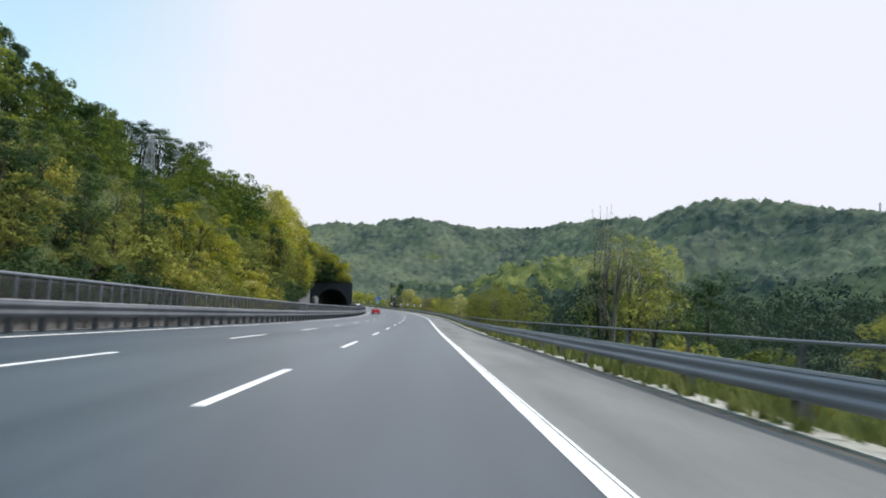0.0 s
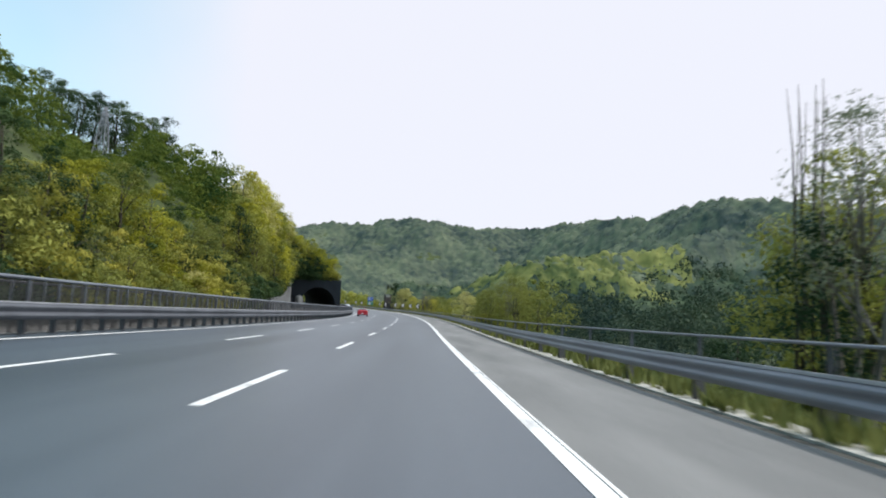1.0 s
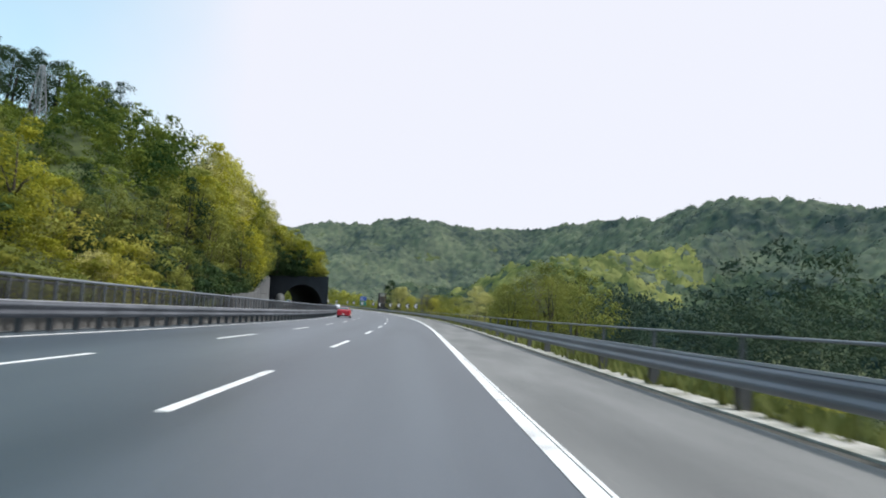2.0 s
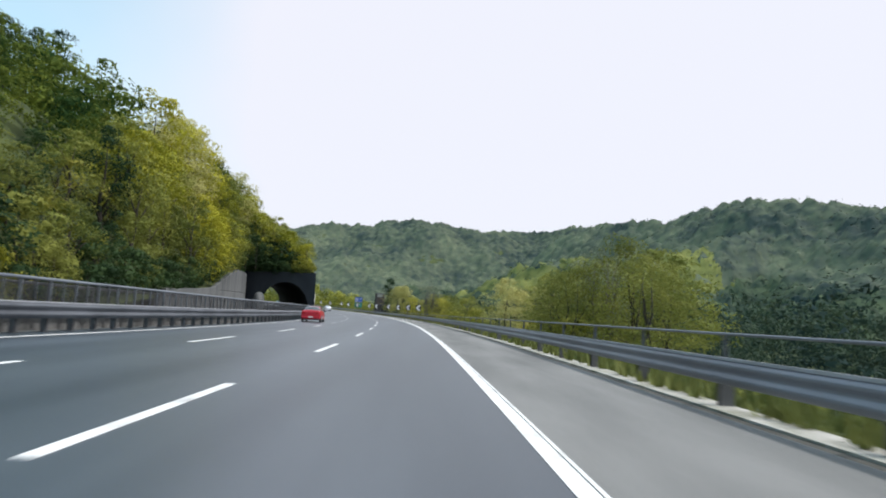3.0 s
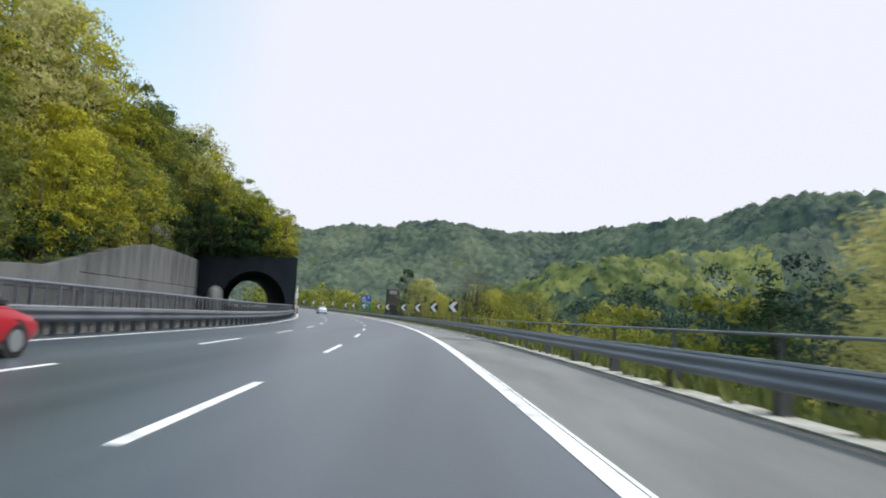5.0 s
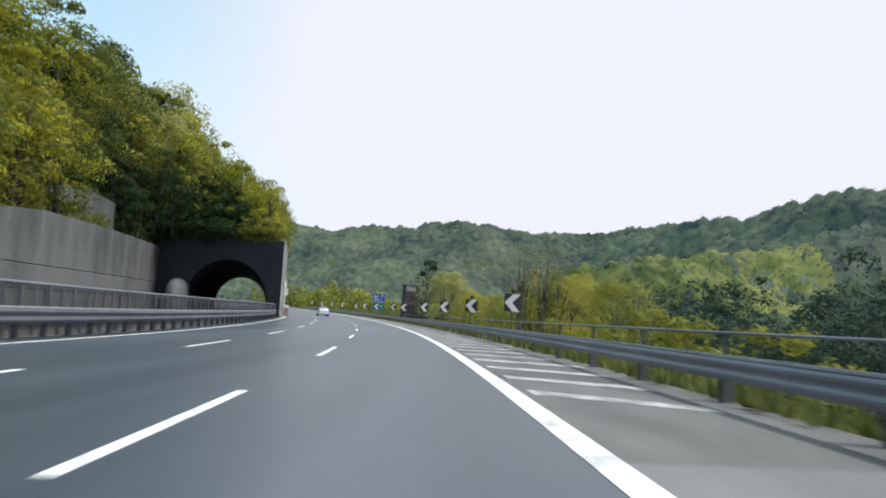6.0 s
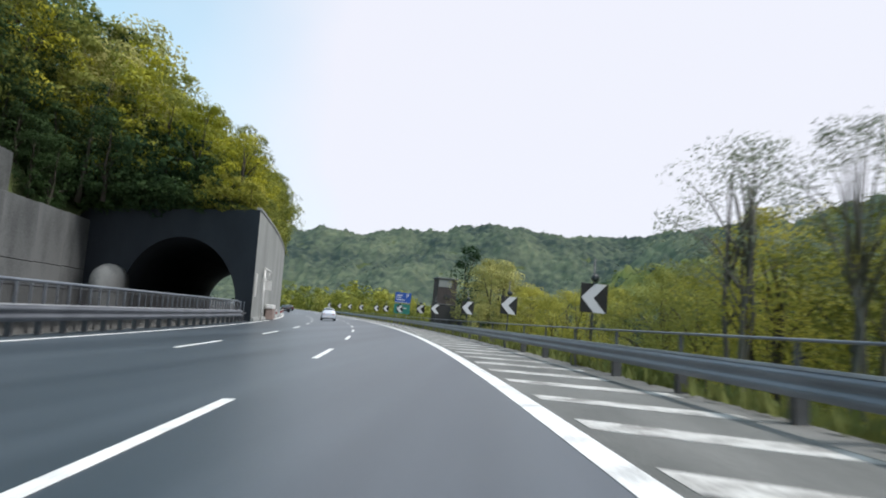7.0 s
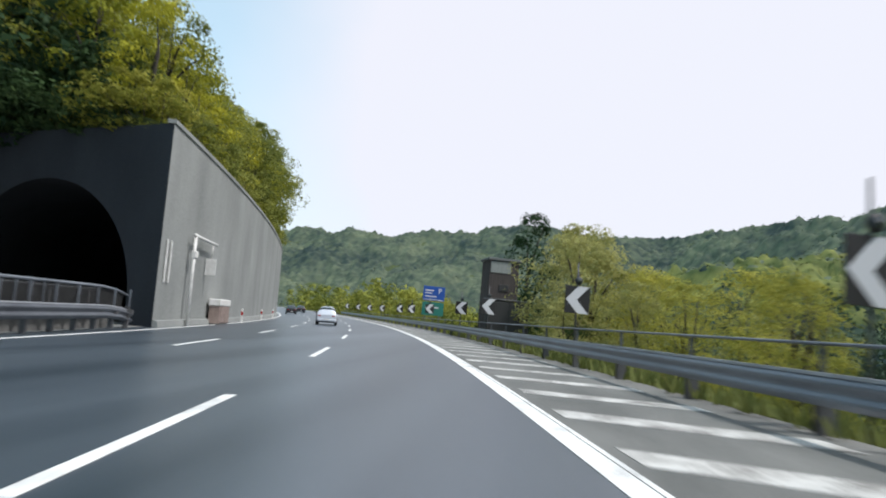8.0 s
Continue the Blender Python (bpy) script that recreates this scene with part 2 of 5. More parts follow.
LINE_Y -= np.interp(0, LINE_S, LINE_Y)
LINE_Z = smooth([-140, 0, 12, 24, 36, 55, 74.6, 98.6, 146.6, 170.6, 194.6, 240, 300, 360, 480],
                [2.27, 0.633, 0.492, 0.351, 0.21, 0.06, -0.003, 0.003, 0.066, 0.135, 0.24, 0.53, 1.05, 1.8, 3.6], LINE_S)
LINE_B = np.radians(smooth([-140, 0, 36, 74.6, 98.6, 110.6, 146.6, 170.6, 194.6, 480],
                           [0.1, 0.1, -0.25, -0.85, -1.4, -1.6, -1.8, -2.1, -1.9, -1.9], LINE_S))


def on_road(s, u, h):
    """World places for arrays of road coordinates."""
    s, u, h = np.broadcast_arrays(np.asarray(s, float), u, h)
    x, y, z, a, b = (np.interp(s, LINE_S, q) for q in (LINE_X, LINE_Y, LINE_Z, LINE_A, LINE_B))
    side, up = u * np.cos(b) + h * np.sin(b), h * np.cos(b) - u * np.sin(b)
    return np.stack([x + side * np.cos(a), y + side * np.sin(a), z + up], -1)


def at(s, u, h=0.0, turn=0.0, upright=False):
    """The pose of a thing that stands on the road's plane and looks along it."""
    a, b = np.interp(s, LINE_S, LINE_A), np.interp(s, LINE_S, LINE_B)
    p = on_road(s, u, h)
    return Matrix.Translation(Vector(p)) @ Matrix.Rotation(a, 4, "Z") @ Matrix.Rotation(0 if upright else b, 4, "Y") @ Matrix.Rotation(radians(turn), 4, "Z")


def to_road(x, y):
    """Road coordinates of arrays of world places."""
    x, y = np.asarray(x, float).ravel(), np.asarray(y, float).ravel()
    s, u = np.empty_like(x), np.empty_like(x)
    lx, ly, la, ls = LINE_X[::4], LINE_Y[::4], LINE_A[::4], LINE_S[::4]
    for i in range(0, len(x), 20000):
        px, py = x[i:i + 20000, None], y[i:i + 20000, None]
        j = ((px - lx) ** 2 + (py - ly) ** 2).argmin(1)
        dx, dy = px[:, 0] - lx[j], py[:, 0] - ly[j]
        s[i:i + 20000] = ls[j] + (-dx * np.sin(la[j]) + dy * np.cos(la[j]))
        u[i:i + 20000] = dx * np.cos(la[j]) + dy * np.sin(la[j])
    return s, u


def step(x, a, b):
    t = np.clip((x - a) / (b - a), 0, 1)
    return t * t * (3 - 2 * t)


# ---- meshes ----
def mesh_of(name, verts, faces, material=None, smooth_faces=False, normals=None):
    me = bpy.data.meshes.new(name)
    v = np.asarray(verts, dtype=np.float32).reshape(-1, 3)
    if isinstance(faces, np.ndarray):
        n, w = faces.shape
        me.vertices.add(len(v))
        me.vertices.foreach_set("co", v.ravel())
        me.loops.add(n * w)
        me.loops.foreach_set("vertex_index", faces.astype(np.int32).ravel())
        me.polygons.add(n)
        me.polygons.foreach_set("loop_start", np.arange(0, n * w, w, dtype=np.int32))
        me.update(calc_edges=True)
    else:
        me.from_pydata([tuple(map(float, p)) for p in v], [], faces)
        me.update()
    if smooth_faces:
        me.polygons.foreach_set("use_smooth", np.ones(len(me.polygons), dtype=bool))
    if normals is not None:
        me.normals_split_custom_set_from_vertices(normals)
    if material:
        me.materials.append(material)
    return me


def part(name, me, parent=None, label="", m=None):
    """Links a mesh as one object, under a thing or a part."""
    ob = new(name, me)
    if parent:
        ob.parent = parent
    if m is not None:
        ob.matrix_basis = m
    if label:
        ob["label"] = label
    return ob


def thing(name, label, category, m=None, group="", kind=""):
    ob = new(name)
    ob.empty_display_size = 0.3
    if m is not None:
        ob.matrix_basis = m
    return tagged(ob, label, category, group, kind)


def bm_mesh(name, bm, material, smooth_faces=False):
    me = bpy.data.meshes.new(name)
    bmesh.ops.recalc_face_normals(bm, faces=bm.faces)
    bm.to_mesh(me)
    bm.free()
    me.materials.append(material)
    if smooth_faces:
        me.polygons.foreach_set("use_smooth", np.ones(len(me.polygons), dtype=bool))
    return me


def box_bm(bm, x0, x1, y0, y1, z0, z1, bevel=0.0):
    r = bmesh.ops.create_cube(bm, size=1.0)
    for v in r["verts"]:
        v.co = Vector((x0 + (v.co.x + 0.5) * (x1 - x0), y0 + (v.co.y + 0.5) * (y1 - y0), z0 + (v.co.z + 0.5) * (z1 - z0)))
    if bevel:
        edges = list({e for v in r["verts"] for e in v.link_edges})
        bmesh.ops.bevel(bm, geom=edges, offset=bevel, segments=1, affect="EDGES")
    return bm


def box(name, dims, material, bevel=0.01):
    return bm_mesh(name, box_bm(bmesh.new(), *dims, bevel), material)


def tube(points, radii, sides=6):
    """Vertices and quads of a tapering tube along points."""
    pts, v, f = [Vector(p) for p in points], [], []
    for i, p in enumerate(pts):
        d = (pts[min(i + 1, len(pts) - 1)] - pts[max(i - 1, 0)]).normalized()
        a = d.orthogonal().normalized()
        b = d.cross(a)
        for j in range(sides):
            t = 2 * math.pi * j / sides
            v.append(p + (a * math.cos(t) + b * math.sin(t)) * radii[i])
    for i in range(len(pts) - 1):
        for j in range(sides):
            k = (j + 1) % sides
            f.append((i * sides + j, i * sides + k, (i + 1) * sides + k, (i + 1) * sides + j))
    f.append(tuple(range(sides))[::-1])
    f.append(tuple((len(pts) - 1) * sides + j for j in range(sides)))
    return v, f


def joined(pieces):
    v, f = [], []
    for pv, pf in pieces:
        n = len(v)
        v += list(pv)
        f += [tuple(i + n for i in q) for q in pf]
    return v, f


def sweep(name, outline, s0, s1, gap, material, closed=True, caps=True, smooth_faces=False, shift=None, skew=0.0):
    """An outline of (u, h) carried along the road from s0 to s1."""
    ss = np.linspace(s0, s1, max(2, int(abs(s1 - s0) / gap) + 1))
    o = np.array(outline, float)
    n = len(o)
    rows = []
    for s in ss:
        du, dh = shift(s) if shift else (0.0, 0.0)
        first = s0 + skew * (-10.45 - o[:, 0])
        rows.append(on_road(first + (s - s0) * (s1 - first) / (s1 - s0), o[:, 0] + du, o[:, 1] + dh))
    v = np.concatenate(rows)
    f = []
    for i in range(len(ss) - 1):
        for j in range(n if closed else n - 1):
            k = (j + 1) % n
            f.append((i * n + j, i * n + k, (i + 1) * n + k, (i + 1) * n + j))
    if closed and caps:
        f.append(tuple(range(n))[::-1])
        f.append(tuple((len(ss) - 1) * n + j for j in range(n)))
    me = mesh_of(name, v, f, material, smooth_faces)
    bm = bmesh.new()
    bm.from_mesh(me)
    bmesh.ops.recalc_face_normals(bm, faces=bm.faces)
    bm.to_mesh(me)
    bm.free()
    return me


# ---- the ground: one sheet to the horizon ----
RIDGE_FAR = [(-900, 1150, 120), (-560, 1260, 126), (-387, 1288, 149), (-248, 1280, 150), (-120, 1274, 164), (-15, 1269, 181), (56, 1268, 164), (115, 1267, 171), (186, 1264, 169), (290, 1220, 185), (520, 1250, 190)]
RIDGE_RIGHT = [(261, 1131, 163), (283, 1035, 149), (305, 940, 152), (320, 905, 143), (335, 880, 144), (343, 830, 154), (350, 780, 150), (359, 750, 161), (368, 718, 161), (378, 690, 149), (388, 660, 129), (395, 630, 113), (402, 600, 107), (406, 570, 101), (410, 540, 100), (416, 480, 114), (425, 400, 100), (440, 200, 95), (450, -200, 90), (450, -600, 90)]
RIDGE_SPUR = [(30, 640, 6), (68, 640, 26), (110, 590, 44), (190, 600, 70), (250, 610, 88), (330, 650, 104)]
RIDGE_BACK = [(-1500, 2300, 150), (0, 2500, 120), (1500, 2300, 150)]


def ridge(x, y, pts, width, floor=-8.0):
    best = np.full(x.shape, -50.0)
    for (x0, y0, h0), (x1, y1, h1) in zip(pts[:-1], pts[1:]):
        dx, dy = x1 - x0, y1 - y0
        t = np.clip(((x - x0) * dx + (y - y0) * dy) / (dx * dx + dy * dy), 0, 1)
        d = np.hypot(x - x0 - t * dx, y - y0 - t * dy)
        z = floor + (h0 + t * (h1 - h0) - floor) * (0.35 * np.exp(-d / width) + 0.65 * np.exp(-(d / width) ** 2 * 0.8))
        best = np.maximum(best, z)
    return best


def bumps(x, y, size, seed=0.0):
    a = np.sin(x / size + 1.3 * seed) * np.cos(y / size * 1.17 + seed)
    b = np.sin(x / size * 2.3 + y / size * 1.1 + seed) * np.cos(y / size * 2.1 - x / size * 0.7)
    c = np.sin(x / size * 4.9 - y / size * 2.7 + 2 * seed) * np.cos(y / size * 4.3 + x / size * 1.9)
    return a + 0.5 * b + 0.25 * c


def wall_foot(s):
    """How high the earth stands behind the retaining wall."""
    return np.interp(s, [128, 150, 172, 178, 187, 195, 212, 230], [0, 2.3, 3.4, 4.6, 6.0, 7.1, 7.4, 7.5]) + 2.4 * step(s, 228, 234)


def slope_foot(s):
    """How high the slope's foot stands over the other carriageway."""
    return (2.4 * step(s, 128, 150) + 4.2 * step(s, 180, 206)) * (1 - step(s, 290, 330)) + 0.9 * step(s, 212, 230) * (1 - step(s, 290, 330)) + 2.4 * step(s, 228, 234) * (1 - step(s, 290, 300))


def ground_z(x, y):
    """Height of the ground at arrays of world places."""
    shape = np.shape(x)
    x, y = np.asarray(x, float).ravel(), np.asarray(y, float).ravel()
    s, u = to_road(x, y)
    z0, b = np.interp(s, LINE_S, LINE_Z), np.interp(s, LINE_S, LINE_B)
    road = z0 - np.clip(u, -27, 9) * np.tan(b)
    # verge, bank and valley beyond the carriageway's outer edge
    r = np.maximum(u - 4.6, 0)
    drop = 0.12 + 0.05 * np.minimum(r, 2) + 0.30 * np.clip(r - 2, 0, 26) + 0.02 * np.clip(r - 28, 0, 100)
    low = road - np.where(u > 4.55, drop, 0.35) + 0.35 * bumps(x, y, 9.0) * step(r, 3, 12)
    # hillside beyond the other carriageway
    e = np.maximum(-u - 29.6, 0)
    toe = slope_foot(s) + 2.6
    hill = toe * step(e, 0, 0.8) + 0.98 * np.minimum(e, 23.4) + 0.16 * np.clip(e - 23.4, 0, 97) + 0.12 * np.clip(e - 120, 0, 400)
    hill = hill + 2.2 * bumps(x, y, 17.0, 1.0) * step(e, 6, 30) + 6 * bumps(x, y, 60.0, 2.0) * step(e, 20, 80)
    hill = hill * (1 - step(y, 420, 700) * 0.6)
    # a gully runs down from the pylon
    reach, bear = np.hypot(x + 77.4, y - 170.4), np.degrees(np.arctan2(x + 77.4, 170.4 - y))
    hill = hill - 6.0 * step(reach, 3, 20) * (1 - step(reach, 62, 84)) * (1 - step(np.abs(bear - 27), 6, 14))
    near = np.where(e > 0, road + hill, low)
    far = np.maximum(np.maximum(ridge(x, y, RIDGE_FAR, 210), ridge(x, y, RIDGE_RIGHT, 125)), np.maximum(ridge(x, y, RIDGE_SPUR, 55), ridge(x, y, RIDGE_BACK, 260)))
    far = far + 13 * bumps(x, y, 55.0, 3.0) * step(far, 5, 60)
    off = step(np.abs(u - 5), 40, 90)
    z = np.maximum(near, far * off + (near - 1) * (1 - off))
    # behind the start the valley simply goes on
    return z.reshape(shape)


def graded(lo, a, b, hi, fine, ratio=1.12, cap=60):
    mid = list(np.arange(a, b, fine))
    out, g = [mid[-1]], fine
    while out[-1] < hi:
        g = min(g * ratio, cap)
        out.append(out[-1] + g)
    back, g = [mid[0]], fine
    while back[-1] > lo:
        g = min(g * ratio, cap)
        back.append(back[-1] - g)
    return np.array(back[:0:-1] + mid + out[1:])


gx, gy = graded(-3600, -110, 40, 3600, 2.5, 1.07, 120), graded(-2500, -40, 340, 4200, 3.5, 1.06, 120)
XX, YY = np.meshgrid(gx, gy)
ZZ = ground_z(XX, YY)
nx, ny = len(gx), len(gy)
idx = np.arange(nx * ny).reshape(ny, nx)
quads = np.stack([idx[:-1, :-1], idx[:-1, 1:], idx[1:, 1:], idx[1:, :-1]], -1).reshape(-1, 4)
ground = part("ground", mesh_of("ground", np.stack([XX, YY, ZZ], -1).reshape(-1, 3), quads, SOIL, True))
tagged(ground, "grassy and wooded ground of the valley and hills", "ground", kind="structure")

# ---- carriageways ----
S0, S1 = -60.0, 440.0


def slab(name, u0, u1, h, material, label, gap=2.0, s0=S0, s1=S1, category="road", thick=0.3):
    me = sweep(name, [(u0, h), (u1, h), (u1, h - thick), (u0, h - thick)], s0, s1, gap, material)
    return tagged(part(name, me), label, category, kind="structure")


slab("road", -10.9, 1.43, 0.0, ASPHALT, "grey asphalt carriageway with three lanes", thick=0.4)
slab("hard_shoulder", 1.43, 4.2, 0.0, SHOULDER, "paler worn asphalt hard shoulder beside the lanes", thick=0.4, s1=152)
slab("hatched_area", 1.43, 4.2, 0.0, HATCH_ASPHALT, "worn dusty asphalt under the diagonal hatching", thick=0.4, s0=152)
slab("opposite_road", -26.0, -12.3, 0.0, FAR_ASPHALT, "grey asphalt carriageway of the other direction", thick=0.4)
slab("median", -12.3, -10.9, 0.02, SHOULDER, "bare gravelly strip between the two carriageways", thick=0.4)
slab("kerb", 4.4, 4.92, 0.02, KERB, "pale overgrown concrete kerb strip along the hard shoulder", s1=152, category="kerb", thick=0.35)
slab("gutter", 4.2, 4.4, -0.012, GUTTER, "dark gutter joint between shoulder and kerb", s1=152, category="gutter")
slab("shoulder_edge", 4.2, 4.95, -0.004, HATCH_ASPHALT, "paler asphalt of the hatched area, running under the barrier", s0=152, category="road", thick=0.4)


def band(name, inner, outer, s0, s1, material, h=0.006):
    """A painted line whose two edges may wander along the road."""
    ss = np.linspace(s0, s1, int((s1 - s0) / 2.0) + 1)
    rows = [on_road(ss, np.array([float(e(q)) for q in ss]), hh) for e, hh in ((inner, h), (outer, h), (outer, h - 0.004), (inner, h - 0.004))]
    v = np.stack(rows, 1).reshape(-1, 3)
    f = [(4 * i + j, 4 * i + (j + 1) % 4, 4 * i + 4 + (j + 1) % 4, 4 * i + 4 + j) for i in range(len(ss) - 1) for j in range(4)]
    return mesh_of(name, v, f + [(0, 1, 2, 3), tuple(len(v) - 4 + k for k in (3, 2, 1, 0))], material)


# the edge line widens where the hatching begins; a worn gap runs along it
edge = thing("edge_line_outer", "solid white edge line of the carriageway, worn along a seam", "road marking", kind="structure")
part("line", band("line", lambda q: 1.25 + 0.06 * step(q, 112, 152), lambda q: 1.42 + 0.13 * step(q, 112, 152), S0, S1, PAINT), edge)
for s0, s1 in ((S0, 66), (72, 149), (184, 262)):
    part("strip", band("strip", lambda q: 1.435 + 0.13 * step(q, 112, 152), lambda q: 1.475 + 0.15 * step(q, 112, 152), s0, s1, PAINT), edge)
for s0, s1 in ((66, 72), (149, 184), (262, S1)):
    part("strip", band("strip", lambda q: 1.42 + 0.13 * step(q, 112, 152), lambda q: 1.475 + 0.15 * step(q, 112, 152), s0, s1, PAINT), edge)
slab("edge_line_inner", -9.98, -9.78, 0.006, PAINT, "solid white edge line beside the median", category="road marking", thick=0.004)
slab("edge_line_opposite", -13.1, -12.9, 0.006, PAINT, "white edge line of the other carriageway", category="road marking", thick=0.004)


def dashes(u, phase, label):
    line = thing("lane_line", label, "road marking", kind="structure")
    s = phase - 60
    while s < 330:
        part("dash", sweep("dash", [(u - 0.075, 0.006), (u + 0.075, 0.006), (u + 0.075, 0.002), (u - 0.075, 0.002)], s, s + 4.5, 1.5, PAINT), line)
        s += 12.0


dashes(-2.33, 7.0, "broken white line between the two outer lanes")
dashes(-6.1, 8.5, "broken white line between the two inner lanes")

hatch = thing("hatch_marking", "worn white diagonal stripes across the hard shoulder", "road marking", kind="structure")
s = 156.4
hrng = random.Random(4)
while s < 330:
    w = 0.62 + hrng.uniform(-0.08, 0.1)
    e = 4.25 + hrng.uniform(-0.2, 0.25)
    o = np.array([(0.0, 1.78), (-0.54 * (e - 1.78), e), (w - 0.54 * (e - 1.78), e), (w, 1.78)])
    top = on_road(s + o[:, 0], o[:, 1], 0.006)
    low = on_road(s + o[:, 0], o[:, 1], 0.001)
    part("stripe", mesh_of("stripe", np.concatenate([top, low]), [(0, 1, 2, 3), (7, 6, 5, 4), (0, 4, 5, 1), (1, 5, 6, 2), (2, 6, 7, 3), (3, 7, 4, 0)], WORN_PAINT), hatch)
    s += 2.45

# ---- crash barriers ----
def beam_outline(u, h0, h1, side, waves, deep=0.075):
    """A corrugated beam: its visible face bulges towards the road; side is +1 or -1."""
    front, n = [], waves * 6
    for i in range(n + 1):
        t = i / n
        front.append((u + side * deep * (0.5 - 0.5 * math.cos(2 * math.pi * waves * t)), h0 + (h1 - h0) * t))
    back = [(p[0] - side * 0.012, p[1]) for p in front[::-1]]
    return front + back


def ring(u, h, r, n=8):
    return [(u + r * math.cos(2 * math.pi * i / n), h + r * math.sin(2 * math.pi * i / n)) for i in range(n)]


def channel_post(name, w, d, z0, z1, material):
    """A U-shaped rolled post."""
    bm = bmesh.new()
    box_bm(bm, -w / 2, w / 2, -d / 2, -d / 2 + 0.012, z0, z1)
    box_bm(bm, -w / 2, -w / 2 + 0.012, -d / 2, d / 2, z0, z1)
    box_bm(bm, w / 2 - 0.012, w / 2, -d / 2, d / 2, z0, z1)
    return bm_mesh(name, bm, material)


def barrier(label, s0, s1, u_beam, side, h0, h1, waves, u_tube, h_tube, gap, post_u, first, post_mesh, upper_mesh, metal, tube_metal, block=True, bend=None, tube_r=0.05):
    b = thing("crash_barrier", label, "crash barrier")
    part("beam", sweep("beam", beam_outline(u_beam, h0, h1, side, waves, 0.09 if side > 0 else 0.05), s0, s1, 1.5, metal, smooth_faces=True, shift=bend), b, "corrugated steel beam")
    # added pale strip: the beam's lit top edge as colour
    edge_u = u_beam + side * 0.004
    part("beam_edge", sweep("beam_edge", [(edge_u - 0.014, h1 - 0.012), (edge_u + 0.014, h1 - 0.012), (edge_u + 0.014, h1 + 0.03), (edge_u - 0.014, h1 + 0.03)], s0, s1, 1.5, HIGHLIGHT_GALV, shift=bend), b, "pale strip that paints a highlight along the beam's upper edge")
    part("top_rail", sweep("top_rail", ring(u_tube, h_tube, tube_r), s0, s1, 1.5, tube_metal, smooth_faces=True, shift=bend), b, "round steel top rail")
    s, i = first, 0
    spacer = box("spacer", (-0.1, 0.1, -0.05, 0.05, -0.08, 0.08), DARK_GALV)
    while s < s1 - 0.3:
        part("post", post_mesh, b, m=at(s, post_u))
        part("upper_post", upper_mesh, b, m=at(s + 0.02, u_tube))
        if block:
            part("spacer", spacer, b, m=at(s, (post_u + u_beam) / 2, (h0 + h1) / 2))
        s += gap
    return b


POST_R = channel_post("post", 0.2, 0.13, -0.35, 0.72, DARK_GALV)
UPPER_R = channel_post("upper_post", 0.055, 0.05, 0.60, 1.04, DULL_GALV)
barrier("grey steel crash barrier with dark posts beside the hard shoulder", -30, 330, 4.42, -1, 0.38, 0.72, 2, 4.78, 1.065, 3.3, 4.78, -28.4, POST_R, UPPER_R, BEAM_STEEL, GALV, tube_r=0.022)


def flare(s):
    """The median's barrier swings towards the gallery wall at its end."""
    q = max(0.0, (s - 216.0) / 6.0)
    return -0.35 * q * q, -0.25 * max(0.0, (s - 218.5) / 3.5) ** 2


POST_L = channel_post("post", 0.17, 0.12, -0.1, 0.86, DARK_GALV)
UPPER_L = channel_post("upper_post", 0.06, 0.06, 0.8, 1.54, GALV)
UPPER_THIN = channel_post("upper_post", 0.035, 0.04, 0.8, 1.53, GALV)
median_barrier = barrier("double-wave steel crash barrier with a tall top rail along the median", -30, 222, -10.52, 1, 0.42, 0.88, 2, -10.75, 1.56, 1.45, -10.8, -29.5, POST_L, UPPER_L, DULL_GALV, GALV, bend=flare)
s = -28.775
while s < 215:
    part("upper_post", UPPER_THIN, median_barrier, m=at(s + 0.02, -10.75))
    s += 1.45
# dark wire netting between the beam and the top rail
for k in range(17):
    h = 0.93 + 0.0345 * k
    part("netting_strip", sweep("netting_strip", [(-10.795, h), (-10.79, h), (-10.79, h + 0.02), (-10.795, h + 0.02)], -30, 221.5, 2.0, NETTING, shift=flare), median_barrier)
POST_B = channel_post("post", 0.14, 0.10, -0.1, 0.8, DARK_GALV)
UPPER_B = channel_post("upper_post", 0.06, 0.06, 0.76, 1.44, DARK_GALV)
barrier("steel crash barrier with a top rail facing the other carriageway", -30, 221, -12.1, -1, 0.42, 0.84, 2, -11.9, 1.46, 2.9, -11.85, -29.0, POST_B, UPPER_B, GALV, DARK_GALV, block=False)
tagged(part("median_kerb", sweep("median_kerb", [(-11.55, 0), (-11.2, 0), (-11.25, 0.46), (-11.5, 0.46)], -40, 221, 2.0, MEDIAN_CONCRETE)), "low grey concrete kerb under the median barrier", "kerb", kind="structure")

# ---- gallery over the other carriageway ----
G0, G1, SKEW = 223.3, 292.0, 0.5  # the portal stands askew to the road
arch = []
for i in range(25):
    t = math.pi * i / 24
    arch.append((-17.1 - 5.25 * math.cos(t) * 1.0, 1.0 + 5.7 * math.sin(t)))
outline = [(-10.45, -0.3), (-10.45, 9.05), (-28.0, 9.05), (-28.0, -0.3), (-22.35, -0.3)] + arch + [(-11.85, -0.3)]
gallery = thing("gallery", "concrete road gallery with an arched portal, overgrown with trees", "tunnel")
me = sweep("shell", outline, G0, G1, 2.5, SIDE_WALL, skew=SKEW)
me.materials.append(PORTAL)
# front face and tunnel inside take the concrete with shade in its colour
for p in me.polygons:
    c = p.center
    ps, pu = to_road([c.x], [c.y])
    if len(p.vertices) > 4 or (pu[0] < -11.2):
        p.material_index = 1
me.polygons.foreach_set("use_smooth", np.ones(len(me.polygons), dtype=bool))
me.set_sharp_from_angle(angle=radians(20))
part("shell", me, gallery, "grey concrete shell, the portal's shade painted as dark stained concrete")
